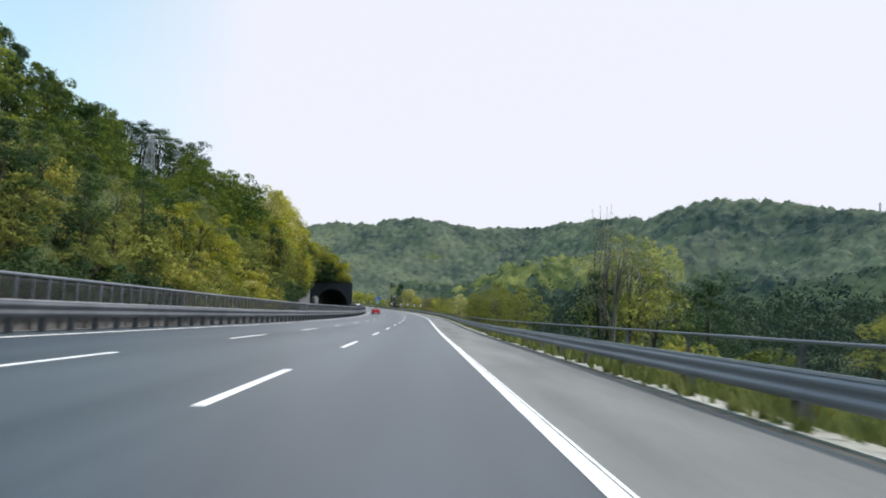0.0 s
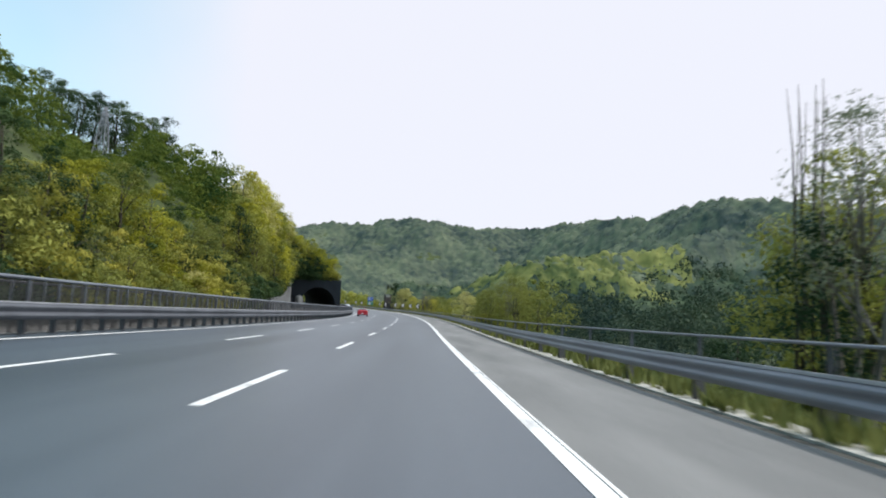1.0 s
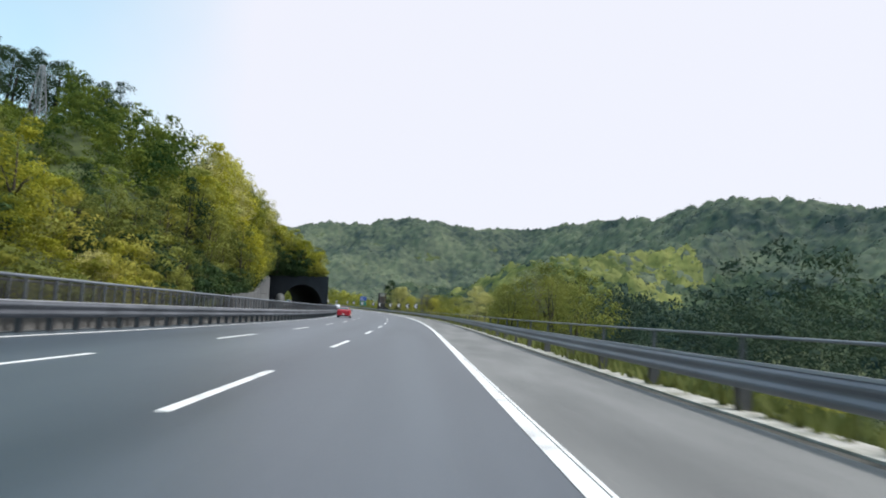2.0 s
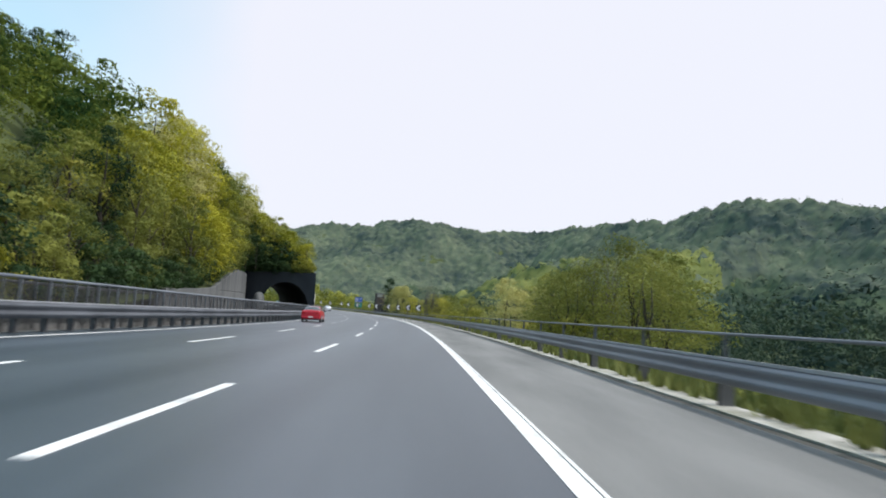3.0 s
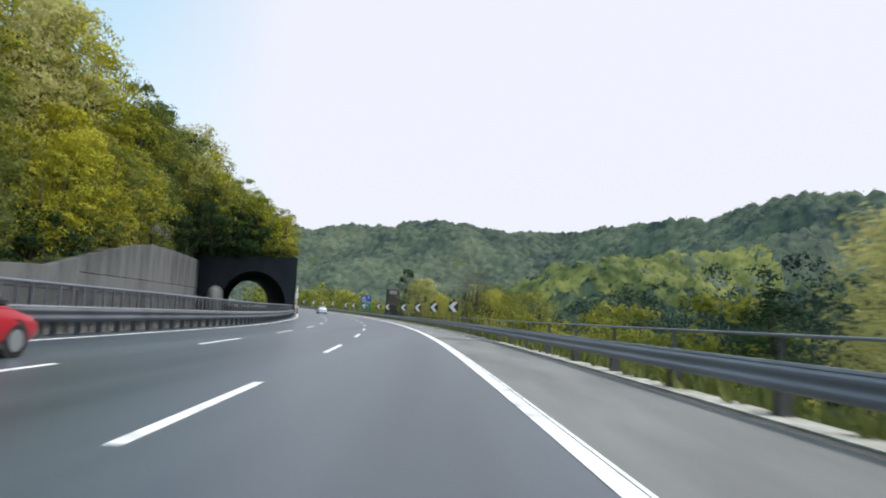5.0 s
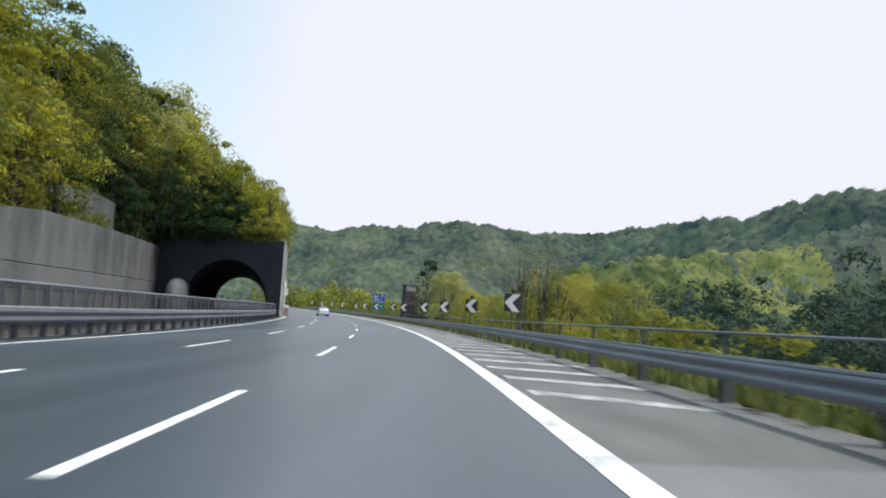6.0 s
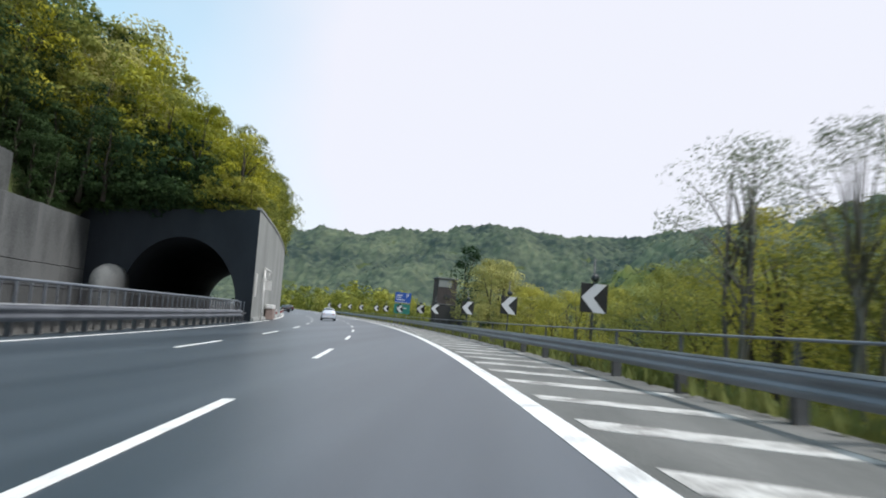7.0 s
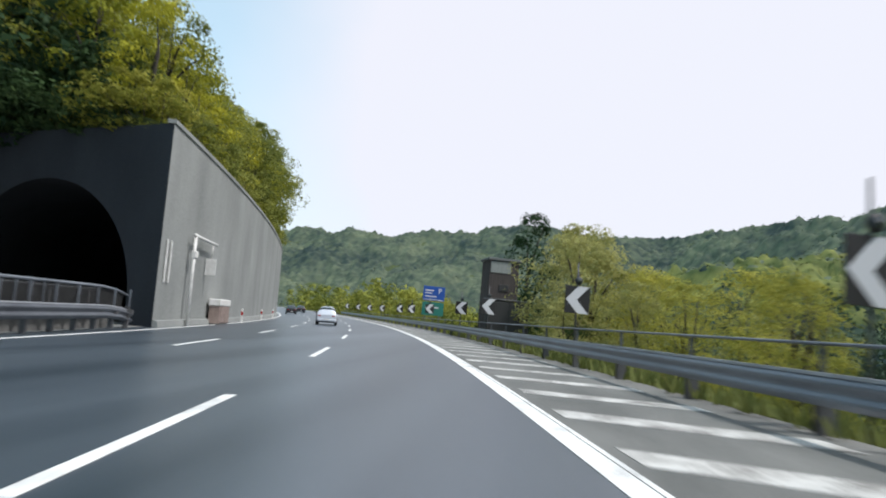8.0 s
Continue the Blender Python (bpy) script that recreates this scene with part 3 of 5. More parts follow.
part("coping", sweep("coping", [(-10.38, 9.05), (-10.38, 9.24), (-10.75, 9.24), (-10.75, 9.05)], G0, G1, 2.5, SIDE_WALL), gallery)
part("footing", sweep("footing", [(-10.45, 0), (-10.2, 0), (-10.25, 0.28), (-10.45, 0.32)], G0, G1, 2.5, SIDE_WALL), gallery)

# ---- retaining walls beyond the other carriageway ----
wall = thing("retaining_wall", "tall grey concrete retaining wall of jointed panels", "wall", kind="structure")
part("core", sweep("core", [(-26.75, -0.4), (-26.3, -0.4), (-26.3, 2.4), (-26.75, 2.4)], 146, 231.0, 3.0, CONCRETE), wall)
def wall_top(s):
    return float(np.interp(s, [150, 172, 178, 187, 195, 212, 232], [2.8, 3.8, 5.1, 6.5, 7.6, 7.9, 8.0]))


s = 147.0
while s < 227:
    tall = wall_top(s + 2.5) > 5
    for foot in ((-0.3, 3.55) if tall else (-0.3,)):
        bm = bmesh.new()
        q = []
        for y, top in ((-2.462, wall_top(s)), (2.462, wall_top(s + 4.95))):
            q += [bm.verts.new((x, y, z)) for x, z in ((-0.3, foot), (0.3, foot), (0.3, 3.5 if tall and foot < 0 else top), (-0.3, 3.5 if tall and foot < 0 else top))]
        for f in ((0, 1, 2, 3), (7, 6, 5, 4), (0, 4, 5, 1), (1, 5, 6, 2), (2, 6, 7, 3), (3, 7, 4, 0)):
            bm.faces.new([q[i] for i in f])
        bmesh.ops.bevel(bm, geom=bm.edges[:], offset=0.025, segments=1, affect="EDGES")
        part("panel", bm_mesh("panel", bm, CONCRETE), wall, m=at(s + 2.5, -26.3))
    s += 4.95
part("wing", box("panel", (-1.2, 0, -0.3, 0.2, 0, 7.9), CONCRETE, 0.03), wall, m=at(231.6, -25.3))
upper = thing("upper_retaining_wall", "second tier of concrete wall set back up the slope", "wall", kind="structure")
s = 204.5
while s < 224:
    part("panel", box("panel", (0, 0.35, -2.43, 2.43, 4.0, 10.6 + 1.6 * float(step(s, 200, 215))), CONCRETE, 0.03), upper, m=at(s + 2.5, -30.2))
    s += 4.95

hump = thing("portal_buttress", "grey rounded concrete buttress at the foot of the portal", "buttress", at(227.8, -22.9))
bm = bmesh.new()
o = [(-0.9, -0.2)] + [(-0.9 * math.cos(math.pi * i / 8), 2.3 + 1.1 * math.sin(math.pi * i / 8)) for i in range(9)] + [(0.9, -0.2)]
rows = [[bm.verts.new((1.35 * x * k, y, 1.2 * z * (0.55 + 0.45 * k) if z > 0 else z)) for x, z in o] for y, k in ((-2.2, 0.55), (-1.2, 0.85), (0.0, 1.0), (1.6, 1.0))]
for a, b in zip(rows[:-1], rows[1:]):
    for i in range(len(o) - 1):
        bm.faces.new((a[i], a[i + 1], b[i + 1], b[i]))
bm.faces.new(rows[0])
bm.faces.new(rows[-1])
part("body", bm_mesh("body", bm, CONCRETE, True), hump)
# earth shelf behind the wall's top
shelf = sweep("wall_shelf", [(-26.72, -0.2), (-26.72, 0.0), (-28.5, 0.8), (-31.5, 2.3), (-31.5, -0.2)], 130, 231.5, 2.0, SOIL, shift=lambda s: (0.0, float(wall_foot(s))))
tagged(part("wall_shelf", shelf), "overgrown earth shelf behind the retaining wall", "ground", kind="structure")

# ---- trees ----
def leaf_skin(rng, centres, radii, per, size, flat=0.66, up=0.3, tilt=0.4):
    """Leaves scattered over the skins of round clumps."""
    n = len(centres) * per
    c, r = np.repeat(centres, per, 0), np.repeat(radii, per)
    d = rng.normal(size=(n, 3))
    d[:, 2] += up
    d /= np.linalg.norm(d, axis=1)[:, None]
    p = c + d * (r * rng.uniform(0.7, 1.07, n))[:, None] * np.array([1, 1, flat])
    nn = d + rng.normal(scale=tilt, size=(n, 3))
    nn /= np.linalg.norm(nn, axis=1)[:, None]
    a = np.cross(nn, rng.normal(size=(n, 3)))
    a /= np.linalg.norm(a, axis=1)[:, None] + 1e-9
    b = np.cross(nn, a)
    k = size * rng.uniform(0.55, 1.35, n)
    a, b = a * k[:, None], b * (k * rng.uniform(0.45, 0.8, n))[:, None]
    v = np.stack([p - a, p + 0.75 * a + 0.6 * b, p + 0.5 * a - 0.75 * b], 1).reshape(-1, 3)
    soft = 0.85 * d + 0.3 * nn
    return v, np.arange(3 * n).reshape(-1, 3)[:, [0, 2, 1]], np.repeat(soft / np.linalg.norm(soft, axis=1)[:, None], 3, 0)


def crown_clumps(rng, h, r, base, n, spread=1.0, conical=0.0):
    z = rng.uniform(0, 1, n)
    w = np.sin(np.pi * np.clip(0.12 + 0.8 * z, 0, 1)) * (1 - conical) + (1 - z) * conical
    t = rng.uniform(0, 2 * np.pi, n)
    q = np.sqrt(rng.uniform(0.15, 1, n)) * r * w * spread
    c = np.stack([q * np.cos(t), q * np.sin(t), base + z * (h - base)], -1)
    return c, r * rng.uniform(0.2, 0.48, n) * (0.6 + 0.5 * w)


def tree_meshes(seed, h, r, base, clumps, per, size, leaf, bark=BARK, conical=0.0, stems=1, spread=1.0):
    rng = np.random.default_rng(seed)
    c, rad = crown_clumps(rng, h, r, base, clumps, spread, conical)
    v, f, soft = leaf_skin(rng, c, rad, per, size)
    crown = mesh_of("crown", v, f, leaf, True, soft)
    pieces = []
    for k in range(stems):
        ox, oy = rng.normal(scale=0.12 * (stems > 1) * r, size=2)
        top = np.array([rng.normal(scale=0.1 * r) + ox * 2, rng.normal(scale=0.1 * r) + oy * 2, h * 0.86])
        pts = [np.array([ox, oy, -0.6]) * (1 - q) + top * q + np.array([rng.normal(), rng.normal(), 0]) * 0.05 * r * (0 < q < 1) for q in (0, 0.2, 0.45, 0.7, 1)]
        w = 0.022 * h / stems ** 0.5
        pieces.append(tube(pts, [w * 1.35, w, w * 0.75, w * 0.45, w * 0.12]))
        for j in rng.choice(clumps, min(5, clumps), replace=False):
            q = np.clip((c[j][2] / h) * 0.7, 0.15, 0.7)
            a = np.array([ox, oy, -0.6]) * (1 - q) + top * q
            pieces.append(tube([a, (a * 0.45 + c[j] * 0.55) + np.array([0, 0, 0.05 * h]), c[j]], [w * 0.5, w * 0.3, w * 0.1], 5))
    return mesh_of("trunk", *joined(pieces), bark, True), crown


def tree_kind(label, seed, h, r, base, clumps, per, size, leaf, **more):
    trunk, crown = tree_meshes(seed, h, r, base, clumps, per, size, leaf, **more)
    return label, trunk, crown


KIND = {
    "yellow": [tree_kind("broadleaf tree with fresh yellow-green leaves on the slope", 11 + i, 9.0, 3.3, 0.7, 44, 84, 0.16, LEAF_YELLOW) for i in range(3)],
    "green": [tree_kind("broadleaf tree with mid-green spring leaves on the slope", 21 + i, 9.6, 3.3, 0.9, 44, 84, 0.16, LEAF_GREEN) for i in range(3)],
    "dark": [tree_kind("dense dark green tree on the wooded slope", 31 + i, 10.0, 3.0, 0.5, 44, 80, 0.16, LEAF_DARK, conical=0.2) for i in range(3)],
    "pine": [tree_kind("dark slender pine on the crest of the slope", 101 + i, 10.0, 2.7, 0.3, 52, 84, 0.16, LEAF_DARK, conical=0.5) for i in range(2)],
    "cream": [tree_kind("tree with pale cream blossom among its leaves", 41 + i, 8.6, 3.2, 0.8, 44, 140, 0.12, LEAF_CREAM) for i in range(2)],
    "bush": [tree_kind("low bright yellow-green bush on the bank", 51 + i, 3.4, 2.4, 0.0, 18, 62, 0.16, LEAF_SPRING) for i in range(2)],
    "shrub": [tree_kind("low green shrub on the bank", 56 + i, 3.0, 2.1, 0.0, 18, 62, 0.16, LEAF_GREEN) for i in range(2)],
    "thicket": [tree_kind("dense bush, the slope's shade put into its dark green leaves", 91 + i, 3.2, 2.1, 0.0, 18, 60, 0.17, LEAF_DARK) for i in range(2)],
    "sparse": [tree_kind("tall thin tree with sparse open branches and few leaves", 61 + i, 11.0, 3.2, 5.2, 52, 70, 0.09, LEAF_GREY, bark=PALE_BARK, stems=4) for i in range(2)],
    "olive": [tree_kind("spreading olive-green tree below the road", 81 + i, 9.0, 3.9, 0.5, 60, 150, 0.11, LEAF_OLIVE, stems=2) for i in range(3)],
    "roadside": [tree_kind("slender multi-stemmed pale yellow-green tree below the road", 71 + i, 9.0, 3.4, 0.6, 50, 180, 0.1, LEAF_SPRING, stems=3) for i in range(3)],
}
made_first = {}
trng = np.random.default_rng(5)


def foot_z(x, y):
    """The ground's height, or that of the earth shelf behind the wall."""
    z = float(ground_z(np.array([x]), np.array([y]))[0])
    s, u = (float(q[0]) for q in to_road([x], [y]))
    if -31.5 < u < -26.72 and 130 < s < 231.5:
        z = max(z, float(on_road(s, u, wall_foot(s) + 0.8 * np.interp(-u, [26.72, 28.5, 31.5], [0, 1.0, 2.87]))[2]))
    return z


def plant(kind, x, y, size=1.0, group="", z=None, variant=None):
    v = int(trng.integers(len(KIND[kind]))) if variant is None else variant
    if z is None:
        z = foot_z(x, y) - 0.15
    m = Matrix.Translation((x, y, z)) @ Matrix.Rotation(trng.uniform(0, 6.28), 4, "Z") @ Matrix.Diagonal((size, size, size * trng.uniform(0.92, 1.1), 1))
    if (kind, v) not in made_first:
        label, trunk, crown = KIND[kind][v]
        name = "bush" if kind in ("bush", "shrub", "thicket") else "tree"
        t = thing(name, label, name, m, group)
        part("trunk", trunk, t)
        part("crown", crown, t)
        made_first[kind, v] = t
        return t
    f = made_first[kind, v].matrix_basis.to_scale()
    return copy_thing(made_first[kind, v], m @ Matrix.Diagonal((1 / f.x, 1 / f.y, 1 / f.z, 1)))


def plant_road(kind, s, u, size=1.0, group="", variant=None):
    p = on_road(s, u, 0.0)
    return plant(kind, float(p[0]), float(p[1]), size, group, None, variant)


def stature(s):
    """How tall the slope's trees stand along the road."""
    return 0.95 + 0.5 * step(s, 140, 150) * (1 - step(s, 178, 188)) + (0.1 * step(s, 165, 190) + 0.4 * step(s, 208, 224)) * (np.asarray(s) < 300)


# the first rows of the wooded slope
WOODS = "trees of the wooded slope"
for e0, gap in ((0.6, 4.4), (4.8, 5.2)):
    s = -8.0 + e0
    while s < 322:
        if not (192 < s < 294 and e0 < 1):
            pick = 0.5 + 0.5 * math.sin(s * 0.071 + e0 * 0.31) * 0.8 + trng.normal(scale=0.22)
            pick -= 0.08 * float(step(s, 18, 34) * (1 - step(s, 72, 90))) * (e0 < 6) - (0.45 if e0 < 1 else 0.12) * float(step(s, 90, 106) * (1 - step(s, 165, 185))) - 0.4 * float(step(s, 164, 172) * (1 - step(s, 212, 220))) + 0.5 * float(step(s, 116, 122) * (1 - step(s, 140, 148))) * (e0 < 1)
            kind = "dark" if pick < 0.26 else "green" if pick < 0.68 else "yellow" if pick < 1.3 else "cream"
            tall = float(stature(s))
            plant_road(kind, s + trng.uniform(-1.5, 1.5), -27.6 - e0 - trng.uniform(0, 2.5), tall * trng.uniform(0.8, 1.12) * (0.75 if e0 < 1 else 1.0), WOODS)
        s += gap * trng.uniform(0.8, 1.2)
# low growth between the trunks
for k in range(48):
    plant_road(("shrub", "thicket", "bush")[k % 3], 12 + 2.7 * k, -29.5 - (k * 3.7) % 7.0, trng.uniform(1.1, 1.7), "bushes at the foot of the slope")
# undergrowth at the foot of the slope and hanging over the wall's top
s = 0.0
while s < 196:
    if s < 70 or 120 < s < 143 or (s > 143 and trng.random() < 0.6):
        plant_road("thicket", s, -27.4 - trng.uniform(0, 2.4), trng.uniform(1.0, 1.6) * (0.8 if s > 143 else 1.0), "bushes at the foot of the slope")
    else:
        plant_road("bush" if trng.random() < (0.15 if s < 104 else 0.6) else "shrub", s, -27.0 - trng.uniform(0, 2.6), trng.uniform(1.0, 1.6) * (0.62 if s > 143 else 1.0), "bushes at the foot of the slope")
    s += trng.uniform(1.5, 2.4)
for s, u, size in ((210, -33.0, 1.4), (218.5, -33.5, 1.5), (221.5, -34.5, 1.6), (214, -35.0, 1.6), (230.5, -33.5, 1.4), (231, -35.5, 1.7)):
    plant_road("yellow" if size < 1.5 else "green", s, u, size, WOODS)
for k in range(26):
    plant_road("shrub" if k % 3 else "bush", 183 + 1.1 * k, -31.2 - (k * 1.7) % 5.5, trng.uniform(1.2, 1.7), "bushes at the foot of the slope")
for k in range(11):
    plant_road("yellow" if k % 3 else "green", 180 + 2.5 * k, -27.9 - 0.9 * (k % 3), trng.uniform(0.8, 1.05), WOODS)
# dark trees here stand in for the shadow beside the portal
for k in range(16):
    plant_road("dark", 226.5 + 0.4 * k, -28.0 - (k * 1.7) % 6.0, trng.uniform(0.5, 0.85), WOODS)
for k in range(9):
    plant_road("shrub", 198 + 2.1 * k, -27.8 - (k * 0.7) % 1.6, trng.uniform(0.35, 0.6), "bushes at the foot of the slope")
# trees on the gallery's roof, rooted in its earth cover
tagged(part("roof_earth", sweep("roof_earth", [(-10.8, 9.05), (-12.5, 9.65), (-20, 10.4), (-28.5, 10.9), (-31.5, 12.0), (-31.5, 9.0)], G0 + 0.3, G1, 3.0, SOIL, skew=SKEW)), "earth cover on the gallery roof", "ground", kind="structure")
for row, (uu, gap) in enumerate(((-13.2, 3.0), (-17.4, 4.2), (-23.0, 5.0))):
    s = G0 + 1.5 + row + SKEW * (-10.45 - uu)
    while s < G1 - 1:
        p = on_road(s, uu + trng.uniform(-0.6, 0.6), 9.55 + 0.25 * row)
        plant(("green", "yellow", "yellow", "green")[int(trng.integers(4))], float(p[0]), float(p[1]), ((0.68, 0.98, 1.24)[row] + 0.06 + 0.42 * float(step(s, 240, 280))) * trng.uniform(0.85, 1.15), WOODS, float(p[2]))
        s += gap * trng.uniform(0.8, 1.2)

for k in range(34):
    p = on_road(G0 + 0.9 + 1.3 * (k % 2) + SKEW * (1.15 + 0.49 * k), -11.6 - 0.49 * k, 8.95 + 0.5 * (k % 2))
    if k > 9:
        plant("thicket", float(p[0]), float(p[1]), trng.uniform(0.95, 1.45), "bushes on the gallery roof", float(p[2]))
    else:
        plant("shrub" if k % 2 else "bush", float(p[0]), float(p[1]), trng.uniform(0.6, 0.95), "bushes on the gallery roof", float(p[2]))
# dark bushes over the portal bring its shade in as leaf colour
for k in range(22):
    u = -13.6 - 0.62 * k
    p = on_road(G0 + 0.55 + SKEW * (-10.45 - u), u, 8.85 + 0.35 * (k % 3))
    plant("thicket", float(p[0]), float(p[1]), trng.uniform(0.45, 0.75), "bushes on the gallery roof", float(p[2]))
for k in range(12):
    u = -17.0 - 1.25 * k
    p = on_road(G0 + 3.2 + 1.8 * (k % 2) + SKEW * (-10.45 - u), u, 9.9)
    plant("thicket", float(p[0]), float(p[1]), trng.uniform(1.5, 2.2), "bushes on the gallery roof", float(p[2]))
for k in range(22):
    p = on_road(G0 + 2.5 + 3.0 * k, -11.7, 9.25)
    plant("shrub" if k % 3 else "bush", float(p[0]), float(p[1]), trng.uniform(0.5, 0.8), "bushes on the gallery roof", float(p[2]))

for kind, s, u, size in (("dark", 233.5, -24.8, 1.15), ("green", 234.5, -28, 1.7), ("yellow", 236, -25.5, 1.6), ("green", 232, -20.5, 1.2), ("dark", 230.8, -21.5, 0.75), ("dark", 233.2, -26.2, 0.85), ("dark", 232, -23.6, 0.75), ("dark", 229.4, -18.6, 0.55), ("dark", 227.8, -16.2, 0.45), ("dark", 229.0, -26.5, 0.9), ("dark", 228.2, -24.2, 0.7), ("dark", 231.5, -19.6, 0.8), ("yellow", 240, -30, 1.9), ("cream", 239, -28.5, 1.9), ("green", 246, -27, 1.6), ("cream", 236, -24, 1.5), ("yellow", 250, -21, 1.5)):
    p = on_road(s, u, 9.8)
    plant(kind, float(p[0]), float(p[1]), size, WOODS, float(p[2]))

# dark pines along the crest
for k, (s, top) in enumerate(((62, 30.5), (65, 32.0), (69, 32.6), (72.5, 32.0), (76, 31.2), (79, 31.6), (82, 30.6), (86, 30.2), (89.5, 30.0), (93, 29.4), (96.5, 29.8))):
    p = on_road(s, -51.5 - (k % 3), 0.0)
    z = foot_z(float(p[0]), float(p[1]))
    plant("pine", float(p[0]), float(p[1]), (top - z) / 10.0, WOODS, z - 0.15)

# dark trees behind the pylon
for k in range(14):
    x, y = -68.5 - 1.9 * k, 184.5 - 0.86 * k - 2.0 * (k % 2)
    z, top = foot_z(x, y), 45.5 + 0.62 * min(k, 10) + trng.uniform(-0.8, 0.8)
    plant("dark", x, y, (top - z) / 10.0, WOODS, z - 0.15)

# tall pale trees standing out of the slope
for kind, s, u, top in (("cream", 196, -38.5, 34.8), ("yellow", 192, -36.5, 31.0), ("cream", 189, -37.5, 31.0), ("yellow", 200.5, -36.0, 29.0), ("yellow", 174.6, -38.4, 30.5), ("cream", 178.5, -37.0, 29.0), ("cream", 257, -31.7, 34.0), ("green", 249, -31.0, 31.0), ("cream", 262, -30.0, 30.0), ("green", 253, -29.0, 28.5), ("yellow", 245, -28.0, 27.0)):
    p = on_road(s, u, 0.0)
    z = foot_z(float(p[0]), float(p[1])) if s < 230 else float(p[2]) + 10.5
    plant(kind, float(p[0]), float(p[1]), (top - z) / (8.6 if kind == "cream" else 9.0), WOODS, z - 0.15)

# trees seen through the gallery, beyond its far end
for k in range(9):
    plant_road(("yellow", "roadside", "green")[k % 3], 318 + 5.0 * k, -30.5 + 1.1 * (k % 3) - 0.5 * k, trng.uniform(0.9, 1.3), WOODS)

# single trees and bushes beyond the outer barrier
SIDE = "trees below the road"
TALL = {"yellow": 9.0, "green": 9.6, "dark": 10.0, "cream": 8.6, "bush": 3.4, "shrub": 3.0, "sparse": 11.0, "roadside": 9.0, "olive": 9.0}
def stand(rows):
    """Plants trees given by kind, s, u and the height of the top."""
    for kind, s, u, top in rows:
        q = on_road(s, u, 0.0)
        plant_road(kind, s, u, (top - foot_z(float(q[0]), float(q[1]))) / TALL[kind], SIDE)


# beside the start
stand((("olive", 18.5, 14.6, 2.7), ("shrub", 24, 12, 0.6), ("shrub", 27, 15, 1.0), ("bush", 30, 12.5, 0.5), ("shrub", 33, 14, 0.8)))
# tall trees before the dense stand
stand((("dark", 41.6, 11.9, 4.4), ("green", 45, 13.6, 5.4), ("sparse", 40.3, 12.0, 7.6), ("green", 50, 19, 5.4), ("dark", 45, 21, 4.5), ("green", 44.0, 14.6, 7.2), ("sparse", 46.5, 16.8, 8.2), ("dark", 58, 24, 6.0), ("dark", 66, 22, 3.0)))
# dense olive-green stand
stand((("olive", 110, 14, 5.6), ("olive", 116, 11.5, 5.2), ("olive", 118, 15, 7.0), ("green", 120, 19.5, 7.4), ("green", 121.5, 11.5, 5.4), ("green", 124, 17, 6.9), ("green", 126.5, 23, 7.6), ("olive", 127, 12.5, 5.2)))
# blossoming trees; dark-leaved trees stand in for the shadowed hollow behind them
stand((("cream", 132, 9.6, 5.0), ("cream", 135, 11.2, 4.3), ("cream", 137.5, 14, 4.6), ("dark", 141, 11.5, 2.9), ("dark", 144.5, 13.5, 2.6), ("olive", 136, 19, 6.0), ("olive", 130, 17, 6.6)))
# low bushes
stand((("bush", 147, 9.5, 1.9), ("bush", 151.5, 10, 2.1), ("bush", 156, 11, 2.0), ("shrub", 160, 13, 1.6), ("bush", 165, 11, 1.8), ("bush", 168.5, 10, 1.7), ("bush", 172.5, 10.5, 2.0)))
# trees behind the first bend markers
stand((("roadside", 177.5, 10.5, 3.3), ("roadside", 180.5, 9.8, 3.9), ("roadside", 183.5, 10, 4.4), ("olive", 186, 11.5, 5.3), ("roadside", 188, 9.9, 5.6), ("roadside", 190.5, 12, 4.9), ("olive", 193, 10.2, 4.2), ("olive", 195, 13.5, 4.9), ("olive", 197.5, 10.6, 4.2), ("olive", 200, 13.5, 4.9), ("olive", 203.5, 17, 5.6), ("olive", 190, 17, 5.0), ("olive", 196.5, 19, 5.6), ("green", 207, 20, 5.6)))
# thin tall trees over them
stand((("sparse", 187.4, 8.4, 6.6), ("sparse", 183.9, 8.9, 5.9), ("sparse", 118.0, 14.0, 6.8)))
# yellow trees along the bend
stand((("roadside", 205, 11, 3.7), ("roadside", 208.5, 13.5, 4.2), ("roadside", 211.5, 10.4, 3.5), ("roadside", 215, 13, 4.2), ("roadside", 218, 10.8, 3.7), ("roadside", 221.5, 15.5, 4.5), ("cream", 224, 11.5, 3.9), ("roadside", 226.5, 13.5, 5.0), ("roadside", 230, 15.5, 6.0), ("roadside", 233.5, 14, 6.4), ("cream", 231.0, 10.9, 8.6), ("cream", 233.5, 12.6, 7.6), ("cream", 239.2, 14.2, 8.4)))
# shaded trees by the hut
stand((("dark", 238.5, 9.8, 4.0), ("cream", 228.5, 9.4, 3.2), ("dark", 229.5, 10.5, 3.0), ("dark", 238, 6.9, 3.2), ("dark", 241, 10.9, 9.4), ("dark", 244.5, 9.5, 3.4)))
# on along the bend
stand((("roadside", 252, 12, 3.6), ("roadside", 262, 14, 4.2), ("green", 270, 17, 4.6), ("roadside", 284, 13, 4.6), ("green", 296, 13, 4.4), ("roadside", 310, 14, 5.0), ("roadside", 325, 13, 5.4), ("green", 340, 14, 6.0), ("roadside", 356, 13, 6.4), ("cream", 372, 13, 6.8)))
for i in range(60):
    s, u = trng.uniform(-5, 330), trng.uniform(9, 26)
    plant_road("bush" if trng.random() < 0.6 else "shrub", s, u + 4 * (s < 105), trng.uniform(0.6, 1.1) * (0.8 if s < 105 else 1.0), "bushes on the bank")


